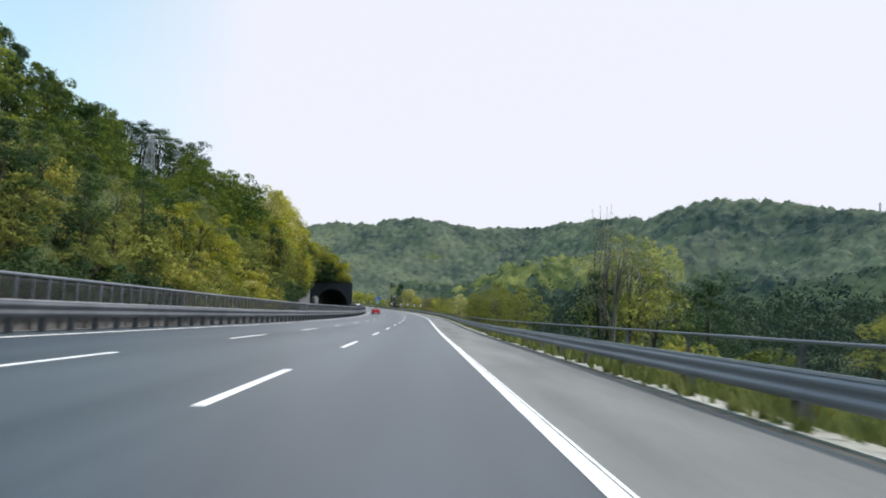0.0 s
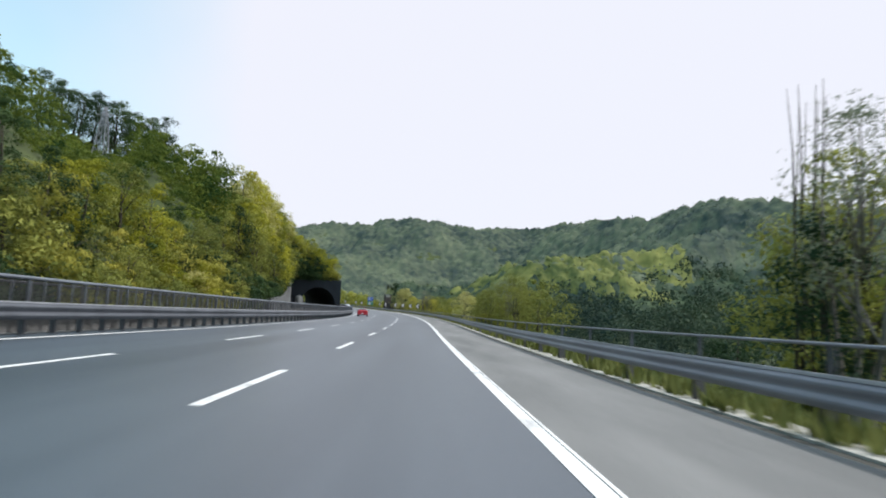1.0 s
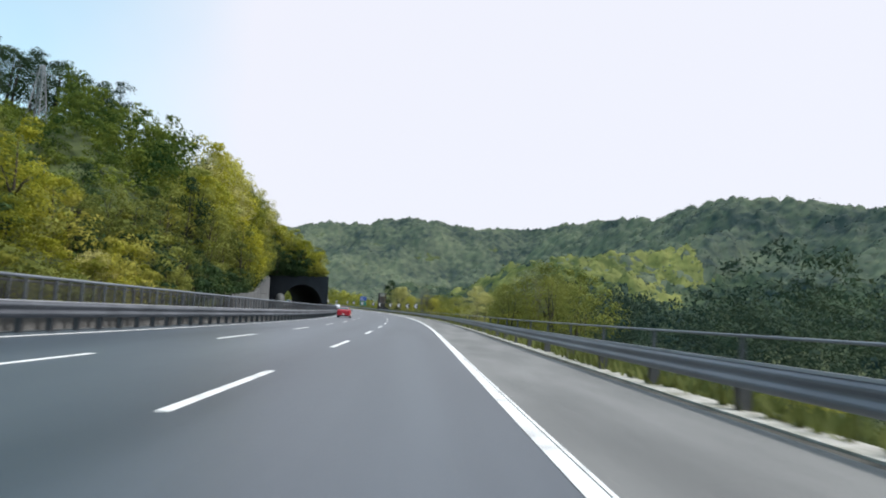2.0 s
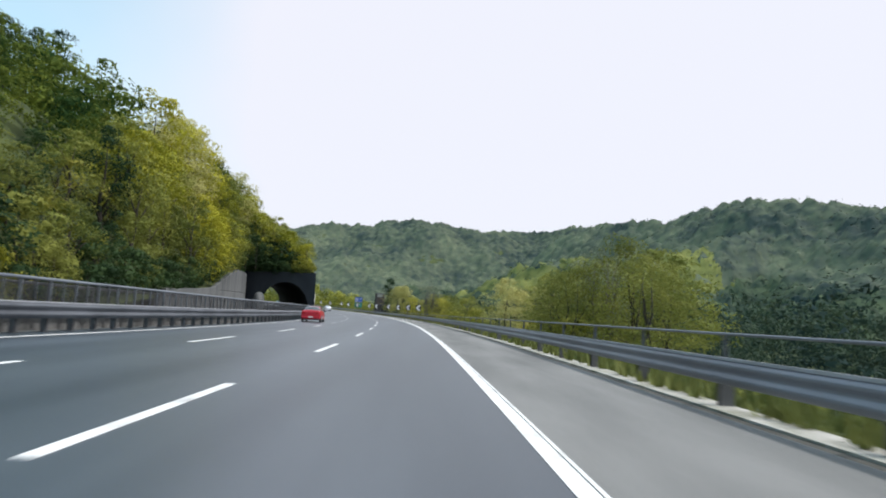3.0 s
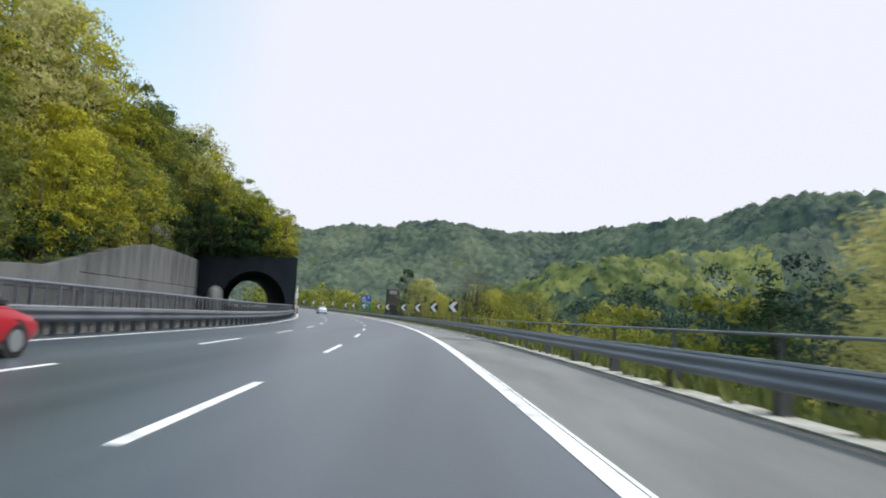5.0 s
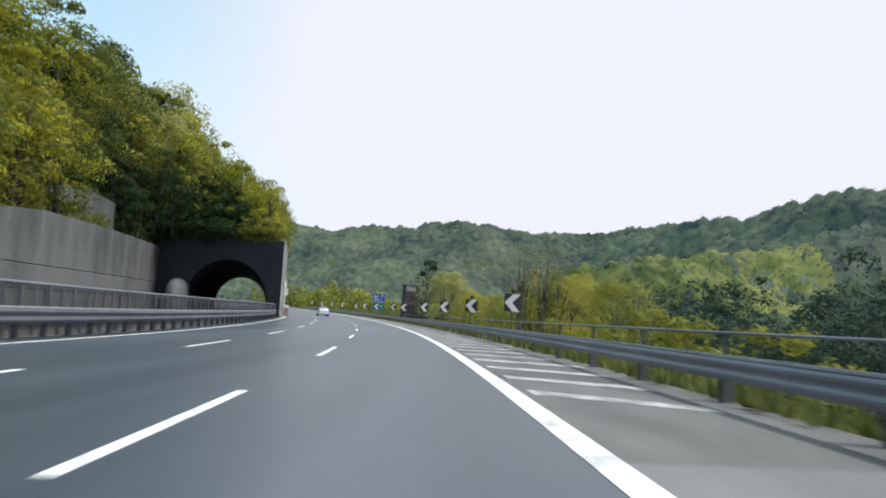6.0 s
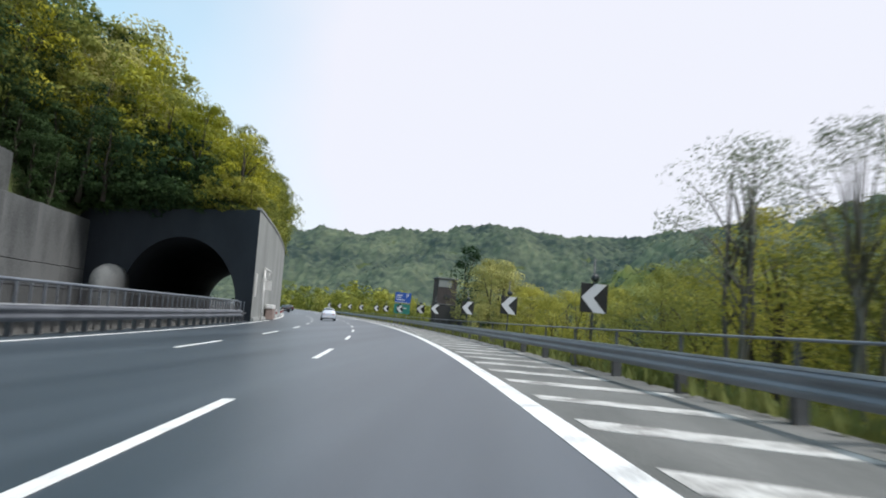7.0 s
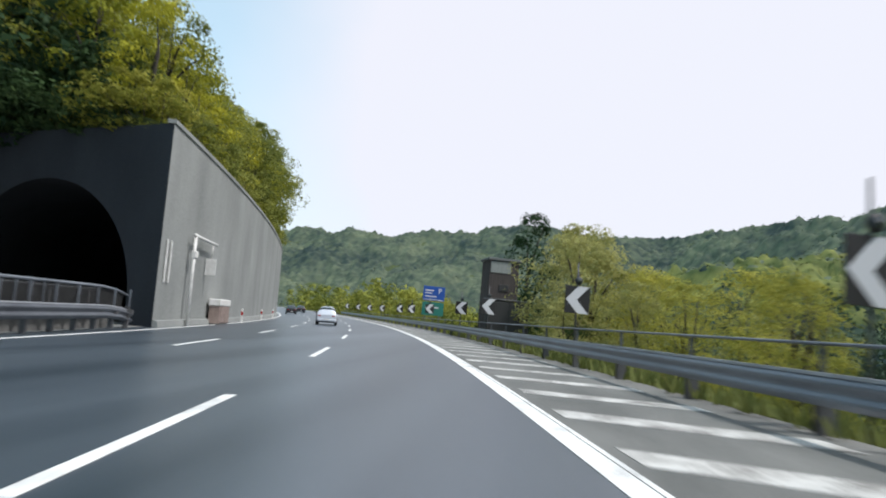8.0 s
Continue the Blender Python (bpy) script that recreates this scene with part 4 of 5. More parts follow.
# ---- woods too many to count ----
def wood(name, label, points, material, seed, h, r, clumps, per, size, shapes=8, grow=None):
    """Many trees in one mesh: a few shapes, turned and scaled, set on the ground."""
    rng = np.random.default_rng(seed)
    kinds = []
    for k in range(shapes):
        c, rad = crown_clumps(rng, 1.0, r / h, 0.06, clumps, 1.0, rng.uniform(0, 0.35))
        kinds.append(leaf_skin(rng, c, rad, per, size / h))
    x, y = points[:, 0], points[:, 1]
    z, v, soft = ground_z(x, y), [], []
    for i in range(len(points)):
        t, k = rng.uniform(0, 6.28), h * rng.uniform(0.7, 1.25) * (1.0 if grow is None else grow[i])
        q, _, nn = kinds[i % shapes]
        ca, sa = math.cos(t), math.sin(t)
        soft.append(np.stack([nn[:, 0] * ca - nn[:, 1] * sa, nn[:, 0] * sa + nn[:, 1] * ca, nn[:, 2]], -1))
        ca, sa = ca * k, sa * k
        v.append(np.stack([x[i] + q[:, 0] * ca - q[:, 1] * sa, y[i] + q[:, 0] * sa + q[:, 1] * ca, z[i] - 0.3 + q[:, 2] * k], -1))
    v = np.concatenate(v)
    return tagged(part(name, mesh_of(name, v, np.arange(len(v)).reshape(-1, 3)[:, [0, 2, 1]], material, True, np.concatenate(soft))), label, "woods", kind="stuff")


def scatter(seed, x0, x1, y0, y1, gap):
    rng = np.random.default_rng(seed)
    a, b = np.meshgrid(np.arange(x0, x1, gap), np.arange(y0, y1, gap))
    p = np.stack([a.ravel(), b.ravel()], -1)
    return p + rng.uniform(-0.48, 0.48, p.shape) * gap


def canopy(name, label, x0, x1, y0, y1, cell, crown, keep, material, seed, leaves_each, leaf, lift=None):
    """A closed wood seen from afar: crowns of uneven height side by side, with leaves standing out of them."""
    rng = np.random.default_rng(seed)
    nx, ny = int((x1 - x0) / crown) + 3, int((y1 - y0) / crown) + 3
    tx = x0 - crown + crown * (np.arange(nx)[None] + rng.uniform(0.1, 0.9, (ny, nx)))
    ty = y0 - crown + crown * (np.arange(ny)[:, None] + rng.uniform(0.1, 0.9, (ny, nx)))
    th = rng.uniform(5.0, 10.5, (ny, nx)) + 2.5 * (rng.random((ny, nx)) < 0.12)
    gx, gy = np.meshgrid(np.arange(x0, x1, cell), np.arange(y0, y1, cell))
    gx, gy = gx + rng.uniform(-0.25, 0.25, gx.shape) * cell, gy + rng.uniform(-0.25, 0.25, gx.shape) * cell
    ci, cj = np.clip(((gx - x0) / crown).astype(int) + 1, 1, nx - 2), np.clip(((gy - y0) / crown).astype(int) + 1, 1, ny - 2)
    top = np.zeros(gx.shape)
    for a in (-1, 0, 1):
        for b in (-1, 0, 1):
            d = np.hypot(gx - tx[cj + a, ci + b], gy - ty[cj + a, ci + b]) / (0.8 * crown)
            top = np.maximum(top, th[cj + a, ci + b] * np.clip(1 - 0.85 * d**2, 0.3, 1))
    gz = ground_z(gx, gy) + top + rng.normal(scale=0.35, size=gx.shape)
    if lift is not None:
        gz = gz + lift(gx, gy)
    ok = keep(gx, gy)
    inner = ok.copy()
    inner[1:-1, 1:-1] = ok[1:-1, 1:-1] & ok[:-2, 1:-1] & ok[2:, 1:-1] & ok[1:-1, :-2] & ok[1:-1, 2:]
    gz = np.where(inner, gz, ground_z(gx, gy) - 0.5)
    ids = np.arange(gx.size).reshape(gx.shape)
    q = np.stack([ids[:-1, :-1], ids[:-1, 1:], ids[1:, 1:], ids[1:, :-1]], -1)
    q = q[ok[:-1, :-1] & ok[1:, 1:] & ok[:-1, 1:] & ok[1:, :-1]].reshape(-1, 4)
    v = np.stack([gx, gy, gz], -1).reshape(-1, 3)
    used = np.unique(q)
    remap = np.full(gx.size, -1)
    remap[used] = np.arange(len(used))
    slope = np.gradient(gz, cell)
    skin = np.stack([-slope[1], -slope[0], np.full(gz.shape, 1.0)], -1).reshape(-1, 3)[used]
    skin = np.repeat(skin / np.linalg.norm(skin, axis=1)[:, None], leaves_each, 0)
    skin = skin + rng.normal(scale=0.14, size=skin.shape)
    n = len(skin)
    c = np.repeat(v[used], leaves_each, 0) + rng.normal(scale=0.45 * cell, size=(n, 3)) * np.array([1, 1, 0.25]) + 0.35 * skin
    a = np.cross(skin, rng.normal(size=(n, 3)))
    a /= np.linalg.norm(a, axis=1)[:, None] + 1e-9
    b = np.cross(skin, a)
    b /= np.linalg.norm(b, axis=1)[:, None] + 1e-9
    k = leaf * rng.uniform(0.6, 1.5, (n, 1))
    a, b = a * k, b * k * 0.7
    lv, lf = np.stack([c - a, c - 0.2 * a + b, c + a, c - 0.1 * a - b], 1).reshape(-1, 3), np.arange(4 * n).reshape(-1, 4)
    verts = np.concatenate([v[used], lv])
    tri = np.concatenate([remap[q], lf + len(used)])
    return tagged(part(name, mesh_of(name, verts, tri, material, True)), label, "woods", kind="stuff")


p = scatter(1, -210, -20, -20, 420, 5.6)
ps, pu = to_road(p[:, 0], p[:, 1])
keep = (np.hypot(p[:, 0] + 76.0, p[:, 1] - 168.0) > 7.5) & (pu < -36) & (pu > -71) & (ps > 6) & (ps < 390) & ((ps < 218) | (ps > 296) | (pu < -38))
# a clearing runs down the slope from the pylon
gap = np.abs((p[:, 0] + 77.4) * 0.892 + (p[:, 1] - 170.4) * 0.452)
keep &= ~((gap < 6.5) & (pu < -46) & (p[:, 1] < 172))
p, ps, pu = p[keep], ps[keep], pu[keep]
low = np.interp(ps, [0, 70, 88, 100, 116, 135, 155, 172, 193, 205, 215, 300], [1.0, 0.95, 0.74, 0.74, 0.88, 0.7, 0.85, 0.95, 0.98, 0.65, 0.5, 0.6])
# in the wedge below the pylon the trees are kept low
bear = np.degrees(np.arctan2(p[:, 0] + 77.4, 170.4 - p[:, 1]))
reach = np.hypot(p[:, 0] + 77.4, p[:, 1] - 170.4)
wedge = ((bear > 21) & (bear < 33)) | ((reach < 40) & (np.abs(bear - 27) < 6 + 160 / (reach + 1)))
cut = np.where(wedge & (p[:, 1] < 174), np.clip((32.5 - 0.19 * reach - ground_z(p[:, 0], p[:, 1])) / 11.5, 0.22, 1.0), 1.0)
wood("hillside_woods", "mixed green woods covering the steep slope", p, WOOD_NEAR, 7, 9.5, 3.6, 20, 50, 0.28, grow=(1 + (stature(ps) - 1) * step(pu, -52, -42)) * (low + (1 - low) * step(pu, -50, -42)) * cut)

p = scatter(15, -120, -40, 90, 190, 2.6)
ps, pu = to_road(p[:, 0], p[:, 1])
gap = np.abs((p[:, 0] + 77.4) * 0.892 + (p[:, 1] - 170.4) * 0.452)
p = p[((gap < 8) & (p[:, 1] < 174) & (pu < -44) & (pu > -72) & (np.hypot(p[:, 0] + 77.4, p[:, 1] - 170.4) > 2.5)) | ((np.hypot(p[:, 0] + 77.4, p[:, 1] - 170.4) > 2.5) & (np.hypot(p[:, 0] + 76.0, p[:, 1] - 168.0) < 9))]
wood("clearing_scrub", "low green scrub in the clearing below the pylon", p, WOOD_NEAR, 16, 2.8, 1.9, 9, 24, 0.2, shapes=5)


def on_hills(x, y):
    s, u = (q.reshape(x.shape) for q in to_road(x, y))
    crest_y = np.interp(x, [q[0] for q in RIDGE_FAR], [q[1] for q in RIDGE_FAR])
    crest_x = np.interp(-y, [-q[1] for q in RIDGE_RIGHT], [q[0] for q in RIDGE_RIGHT])
    return (y < crest_y + 30) & ((x < crest_x + 30) | (y > 1131)) & (np.abs(u) > 45) & (np.hypot(x, y) > 330) & (np.abs(x) < 0.78 * y + 60)


def at_foot(x, y, top=30):
    s, u = (q.reshape(x.shape) for q in to_road(x, y))
    return (u > 30) & (ground_z(x, y) + 9 * bumps(x, y, 40.0, 5.0) < top) & (x > -45 + 0.5 * top - 15)


def spur_share(x, y):
    """1 on the lighter, nearer hill in front of the ridge, fading out at its ragged edge."""
    wild = 30 * bumps(x, y, 34.0, 5.0)
    side = step(150 + 0.42 * np.maximum(y - 330, 0) + wild - x, 0, 60)
    back = step(690 - 0.1 * x + 0.5 * wild - y, 0, 60)
    return side * back * step(ground_z(x, y) + 0.3 * wild, 8, 22)


def on_spur(x, y):
    return on_hills(x, y) & (x > -60) & (spur_share(x, y) > 0.03)


def on_upper_hills(x, y):
    return on_hills(x, y) & ~at_foot(x, y)


def on_lower_hills(x, y):
    return on_hills(x, y) & at_foot(x, y, 42)


canopy("distant_woods", "woods on the distant hills, haze painted into their blue-green leaves", -600, 640, 330, 1330, 3.5, 10.5, on_upper_hills, WOOD_FAR, 8, 1, 1.2)


def in_valley(x, y):
    s, u = (q.reshape(x.shape) for q in to_road(x, y))
    return (u > 34) & (np.hypot(x, y) < 345) & (x < 0.9 * y + 60)


canopy("spur_woods", "olive-green woods on the low spur, sunlight painted into their leaves", -60, 340, 330, 720, 3.5, 9.5, on_spur, WOOD_MID, 13, 1, 1.2, lift=lambda x, y: 9.5 * spur_share(x, y) - 7.0)
canopy("lower_woods", "woods along the foot of the hills, shade put into dark green leaves", -60, 640, 330, 1000, 4.2, 9.5, on_lower_hills, WOOD_VALLEY, 14, 2, 1.3)
p = scatter(3, 20, 420, 0, 360, 8.0)
p = p[in_valley(p[:, 0], p[:, 1])]
ps, pu = to_road(p[:, 0], p[:, 1])
tall = np.clip(1.05 + 0.4 * bumps(p[:, 0], p[:, 1], 16.0, 4.0), 0.55, 1.5)
edge_trees = pu < 62
wood("valley_edge_woods", "woods on the near side of the valley, shade put into dark green leaves", p[edge_trees], WOOD_VALLEY, 17, 12.5, 4.6, 22, 58, 0.24, grow=tall[edge_trees])
wood("valley_woods", "woods across the valley, shade put into dark green leaves", p[~edge_trees], WOOD_VALLEY, 9, 12.5, 4.6, 14, 18, 0.44, grow=tall[~edge_trees])

p = scatter(4, -140, 130, 235, 480, 5.0)
ps, pu = to_road(p[:, 0], p[:, 1])
keep = (pu > 12) & (pu < 62) & (ps > 244) & (ps < 430)
p, ps = p[keep], ps[keep]
wood("riverside_woods", "bright yellow-green woods beside the bend", p, WOOD_BRIGHT, 10, 6.0, 2.9, 14, 28, 0.3, grow=0.95 + 0.55 * step(ps, 275, 330))

# grass along the verge
grng = np.random.default_rng(12)
n = 5200
gs, gu = grng.uniform(-6, 240, n), 4.7 + np.abs(grng.normal(scale=1.6, size=n))
gu = np.where(gs < 42, gu - 0.25, gu)
gp = on_road(gs, gu, 0.0)
gp[:, 2] = np.where(gu < 4.92, gp[:, 2] + 0.05, ground_z(gp[:, 0], gp[:, 1]))
blades = []
for k in range(4):
    t = grng.uniform(0, 6.28, n)
    hgt, w = grng.uniform(0.12, 0.42, n), 0.05
    dx, dy = np.cos(t), np.sin(t)
    base = gp + np.stack([dx * 0.08, dy * 0.08, -0.03 + 0 * dx], -1)
    tip = base + np.stack([dx * 0.12, dy * 0.12, hgt], -1)
    off = np.stack([-dy * w, dx * w, 0 * dx], -1)
    blades.append(np.stack([base - off, base + off, tip + off * 0.2, tip - off * 0.2], 1))
gv = np.concatenate(blades).reshape(-1, 3)
tagged(part("verge_grass", mesh_of("verge_grass", gv, np.arange(len(gv)).reshape(-1, 4), GRASS)), "tufts of yellowish grass along the verge", "grass", kind="stuff")

# ---- signs ----
def board(name, w, h, t, material, z0):
    return box(name, (-w / 2, w / 2, 0, t, z0, z0 + h), material, 0.006)


def chevron_sign():
    sign = thing("chevron_sign", "square black bend marker with a white chevron above the barrier", "road sign", group="chevron signs along the bend")
    part("board", board("board", 0.9, 0.9, 0.025, SIGN_BLACK, 1.55), sign)
    bm = bmesh.new()
    for z0, z1 in ((2.0, 2.445), (2.0, 1.555)):
        o = [(-0.43, z0), (-0.03, z0), (0.40, z1), (0.0, z1)]
        v = [bm.verts.new((x, y, z)) for y in (-0.008, -0.002) for x, z in o]
        for f in ((0, 1, 2, 3), (4, 5, 6, 7), (0, 1, 5, 4), (1, 2, 6, 5), (2, 3, 7, 6), (3, 0, 4, 7)):
            bm.faces.new([v[i] for i in f])
    part("chevron", bm_mesh("chevron", bm, SIGN_WHITE), sign, "white reflective chevron")
    part("post", mesh_of("post", *tube([(0, 0.06, -0.9), (0, 0.06, 2.4), (-0.02, 0.06, 3.22)], [0.032, 0.032, 0.026], 8), DARK_GALV, True), sign)
    lamp = part("lamp", mesh_of("lamp", *tube([(0, -0.06, 2.62), (0, -0.04, 2.62), (0, 0.03, 2.62), (0, 0.06, 2.62)], [0.11, 0.125, 0.125, 0.08], 16), TRIM_DARK, True), sign, "round dark warning lamp")
    part("lens", mesh_of("lens", *tube([(0, -0.075, 2.62), (0, -0.061, 2.62)], [0.065, 0.095], 16), GLASS, True), lamp)
    for z in (1.75, 2.2):
        part("bracket", box("bracket", (-0.36, 0.36, 0.026, 0.05, z, z + 0.05), GALV, 0.004), sign)
    return sign


first = chevron_sign()
first.matrix_basis = at(177.8, 5.55, 0, 8, True)
for i, s in enumerate((190.3, 202.8, 215.2, 230.8, 240.2, 256.2, 268.4, 277.6, 293.4, 305.5, 317.5, 329.5)):
    copy_thing(first, at(s, 5.55, 0, 8 + (i * 5) % 4, True))


def text_mesh(word, size, material):
    c = bpy.data.curves.new("letter", "FONT")
    c.body, c.size, c.extrude, c.align_x = word, size, 0.004, "CENTER"
    ob = bpy.data.objects.new("letter", c)
    scene.collection.objects.link(ob)
    me = bpy.data.meshes.new_from_object(ob.evaluated_get(bpy.context.evaluated_depsgraph_get()))
    bpy.data.objects.remove(ob)
    me.materials.clear()
    me.materials.append(material)
    return me


info = thing("road_sign", "large blue parking area sign above a green panel on two posts", "road sign", at(257.6, 6.1, 0, 8, True))
part("blue_panel", board("blue_panel", 2.3, 1.45, 0.05, SIGN_BLUE, 2.85), info, "blue panel with white border marks")
part("green_panel", board("green_panel", 2.3, 1.35, 0.05, SIGN_GREEN, 1.35), info, "green panel")
letter = part("letter", text_mesh("P", 0.75, SIGN_WHITE), info, "white letter P")
letter.matrix_basis = pose(0.62, -0.012, 3.62, 90, 0, 0)
for x0, x1, z0, z1 in ((-0.95, -0.05, 3.82, 3.94), (-0.95, -0.25, 3.55, 3.66), (-1.05, 1.05, 2.92, 2.98), (-0.95, 0.3, 3.22, 3.33), (-0.85, 0.6, 2.1, 2.22)):
    part("bar", box("bar", (x0, x1, -0.01, -0.002, z0, z1), SIGN_WHITE, 0.001), info, "white bar of lettering")
for x in (-0.75, 0.75):
    part("post", mesh_of("post", *tube([(x, 0.12, -1.6), (x, 0.12, 4.2)], [0.06, 0.06], 8), GALV, True), info)

# ---- fittings on the gallery's outer wall ----
markers = thing("corner_marker", "pair of white reflective strips on the gallery corner", "marker", at(224.0, -10.40))
for y in (0.0, 0.55):
    part("strip", box("strip", (-0.02, 0.04, y - 0.07, y + 0.07, 2.0, 3.9), WHITE_METAL, 0.008), markers)
gantry = thing("signal_bracket", "white post with an arm and a small hanging plate", "signal post", at(227.3, -10.12))
part("post", mesh_of("post", *tube([(0, 0, 0), (0, 0, 4.6)], [0.09, 0.08], 10), WHITE_METAL, True), gantry)
part("arm", mesh_of("arm", *tube([(0, -0.1, 4.5), (0.02, 4.2, 4.5)], [0.09, 0.09], 8), WHITE_METAL, True), gantry)
part("hanger", mesh_of("hanger", *tube([(0.02, 3.4, 4.5), (0.02, 3.4, 3.6)], [0.04, 0.04], 6), WHITE_METAL, True), gantry)
part("plate", box("plate", (-0.28, 0.28, 3.36, 3.42, 2.75, 3.65), WHITE_METAL, 0.01), gantry, "small white plate")
part("lamp", box("lamp", (-0.12, 0.14, -0.1, 0.3, 3.35, 3.75), WHITE_METAL, 0.05), gantry, "white lamp box")
cab = thing("roadside_cabinet", "low brown metal cabinet with a pale top at the wall", "cabinet", at(233.5, -9.98))
part("body", box("body", (-0.32, 0.3, -1.3, 1.3, 0.05, 1.05), BROWN_METAL, 0.03), cab)
part("lid", box("lid", (-0.36, 0.34, -1.36, 1.36, 1.05, 1.45), WHITE_METAL, 0.05), cab, "pale top")
part("plinth", box("plinth", (-0.3, 0.28, -1.25, 1.25, -0.1, 0.05), CONCRETE, 0.01), cab)
part("door", box("door", (0.3, 0.325, -1.1, -0.02, 0.12, 0.98), BROWN_METAL, 0.008), cab)
part("door", box("door", (0.3, 0.325, 0.02, 1.1, 0.12, 0.98), BROWN_METAL, 0.008), cab)
for s, red in ((241.0, True), (252.0, False), (264.0, True)):
    d = thing("delineator", "small red and white marker post at the foot of the wall", "marker post", at(s, -9.95), group="marker posts along the wall")
    part("post", box("post", (-0.06, 0.06, -0.05, 0.05, -0.05, 0.95), WHITE_METAL, 0.02), d)
    part("reflector", box("reflector", (-0.065, 0.065, -0.056, 0.02, 0.5, 0.75), TAIL_RED, 0.005), d, "red reflector band")

# ---- lattice pylon on the slope, masts on the ridge ----
def lattice(name, label, x, y, height, foot, cross, material, drop=0.0):
    z = float(ground_z(np.array([x]), np.array([y]))[0])
    t = thing(name, label, "pylon", Matrix.Translation((x, y, z - drop)))
    levels = [height * q for q in (0, 0.2, 0.38, 0.54, 0.68, 0.8, 0.9, 1.0)]
    width = [foot * (1 - 0.9 * q / height) / 2 + 0.12 for q in levels]
    corners = [(-1, -1), (1, -1), (1, 1), (-1, 1)]
    for a, b in corners:
        part("leg", mesh_of("leg", *tube([(a * w, b * w, q) for w, q in zip(width, levels)], [0.11] * len(levels), 5), material), t)
    braces = []
    for i in range(len(levels) - 1):
        for k in range(4):
            (a, b), (c, d) = corners[k], corners[(k + 1) % 4]
            w0, w1 = width[i], width[i + 1]
            braces.append(tube([(a * w0, b * w0, levels[i]), (c * w1, d * w1, levels[i + 1])], [0.06, 0.06], 4))
            braces.append(tube([(c * w0, d * w0, levels[i]), (a * w1, b * w1, levels[i + 1])], [0.06, 0.06], 4))
    part("bracing", mesh_of("bracing", *joined(braces), material), t)
    for q in cross:
        part("cross_arm", mesh_of("cross_arm", *joined([tube([(-foot * 0.85, 0, q * height), (0, 0.3, q * height + 0.7), (foot * 0.85, 0, q * height)], [0.05, 0.1, 0.05], 4), tube([(-foot * 0.85, 0, q * height), (foot * 0.85, 0, q * height)], [0.07, 0.07], 4)]), material), t)
    return t


lattice("pylon", "grey steel lattice pylon among the trees of the slope", -77.4, 170.4, 45.0 - float(ground_z(np.array([-77.4]), np.array([170.4]))[0]), 2.6, (0.66, 0.84), PYLON_STEEL)
lattice("mast", "thin lattice mast on the wooded ridge", 424.0, 556.0, 27.0, 3.0, (0.9,), GALV)
lattice("mast", "thin lattice mast on the wooded ridge", 322.0, 955.0, 30.0, 4.0, (0.8,), GALV)

# ---- small hut behind the outer barrier ----
hut = thing("hut", "dark brown equipment hut with a pale upper panel among trees", "hut", at(236.0, 7.55, 0, 4, True) @ Matrix.Diagonal((1.12, 1.12, 1.1, 1)))
part("body", box("body", (-0.95, 0.9, 0, 1.7, -1.2, 4.75), HUT_BROWN, 0.03), hut)
part("roof", box("roof", (-1.05, 1.0, -0.1, 1.8, 4.76, 4.92), CONCRETE, 0.02), hut, "grey flat roof slab")
part("panel", box("panel", (-0.88, 0.38, -0.035, -0.003, 4.0, 4.7), SIDE_WALL, 0.01), hut, "pale grey panel under the roof")
part("door", box("door", (-0.55, 0.35, -0.045, -0.003, 0.3, 2.4), HUT_BROWN, 0.01), hut)
part("vent", box("vent", (-0.3, 0.3, -0.04, -0.003, 2.9, 3.3), TRIM_DARK, 0.01), hut, "dark louvred vent")
bin_box = thing("equipment_box", "wide low black equipment box in front of the brown hut", "cabinet", at(234.4, 7.5, 0, 4, True) @ Matrix.Diagonal((1.1, 1.1, 1.08, 1)))
part("body", box("body", (-1.27, 1.27, -0.3, 0.3, -1.2, 2.3), TRIM_DARK, 0.03), bin_box)
part("lid", box("lid", (-1.32, 1.32, -0.35, 0.35, 2.31, 2.4), DARK_GALV, 0.015), bin_box, "grey metal lid")
for x0, x1 in ((-1.2, -0.02), (0.02, 1.2)):
    part("door", box("door", (x0, x1, -0.325, -0.303, 0.4, 2.2), TRIM_DARK, 0.008), bin_box)

# ---- bare stems standing out of the trees ----
for s, u, h, lean in ((43.4, 12.1, 9.5, -0.35), (43.9, 12.6, 9.9, -0.15), (43.6, 12.75, 9.8, 0.12), (43.7, 13.1, 10.1, 0.1)):
    p = on_road(s, u, 0)
    z = float(ground_z(np.array([p[0]]), np.array([p[1]]))[0])
    stem = thing("bare_stem", "thin bare leafless stem standing out of the trees", "tree", Matrix.Translation((p[0], p[1], z)), group="bare stems on the bank")
    k = h - z
    part("trunk", mesh_of("trunk", *tube([(0, 0, -0.5), (0.04, 0.02, k * 0.3), (lean * 0.2, 0, k * 0.6), (lean * 0.5 + 0.05, 0.05, k * 0.82), (lean, 0.03, k)], [0.06, 0.047, 0.034, 0.023, 0.01], 7), BARK, True), stem)
    part("twig", mesh_of("twig", *tube([(lean * 0.2, 0, k * 0.6), (lean * 0.3 + 0.16, 0.06, k * 0.78), (lean * 0.3 + 0.2, 0.08, k * 0.95)], [0.03, 0.02, 0.008], 6), BARK, True), stem)


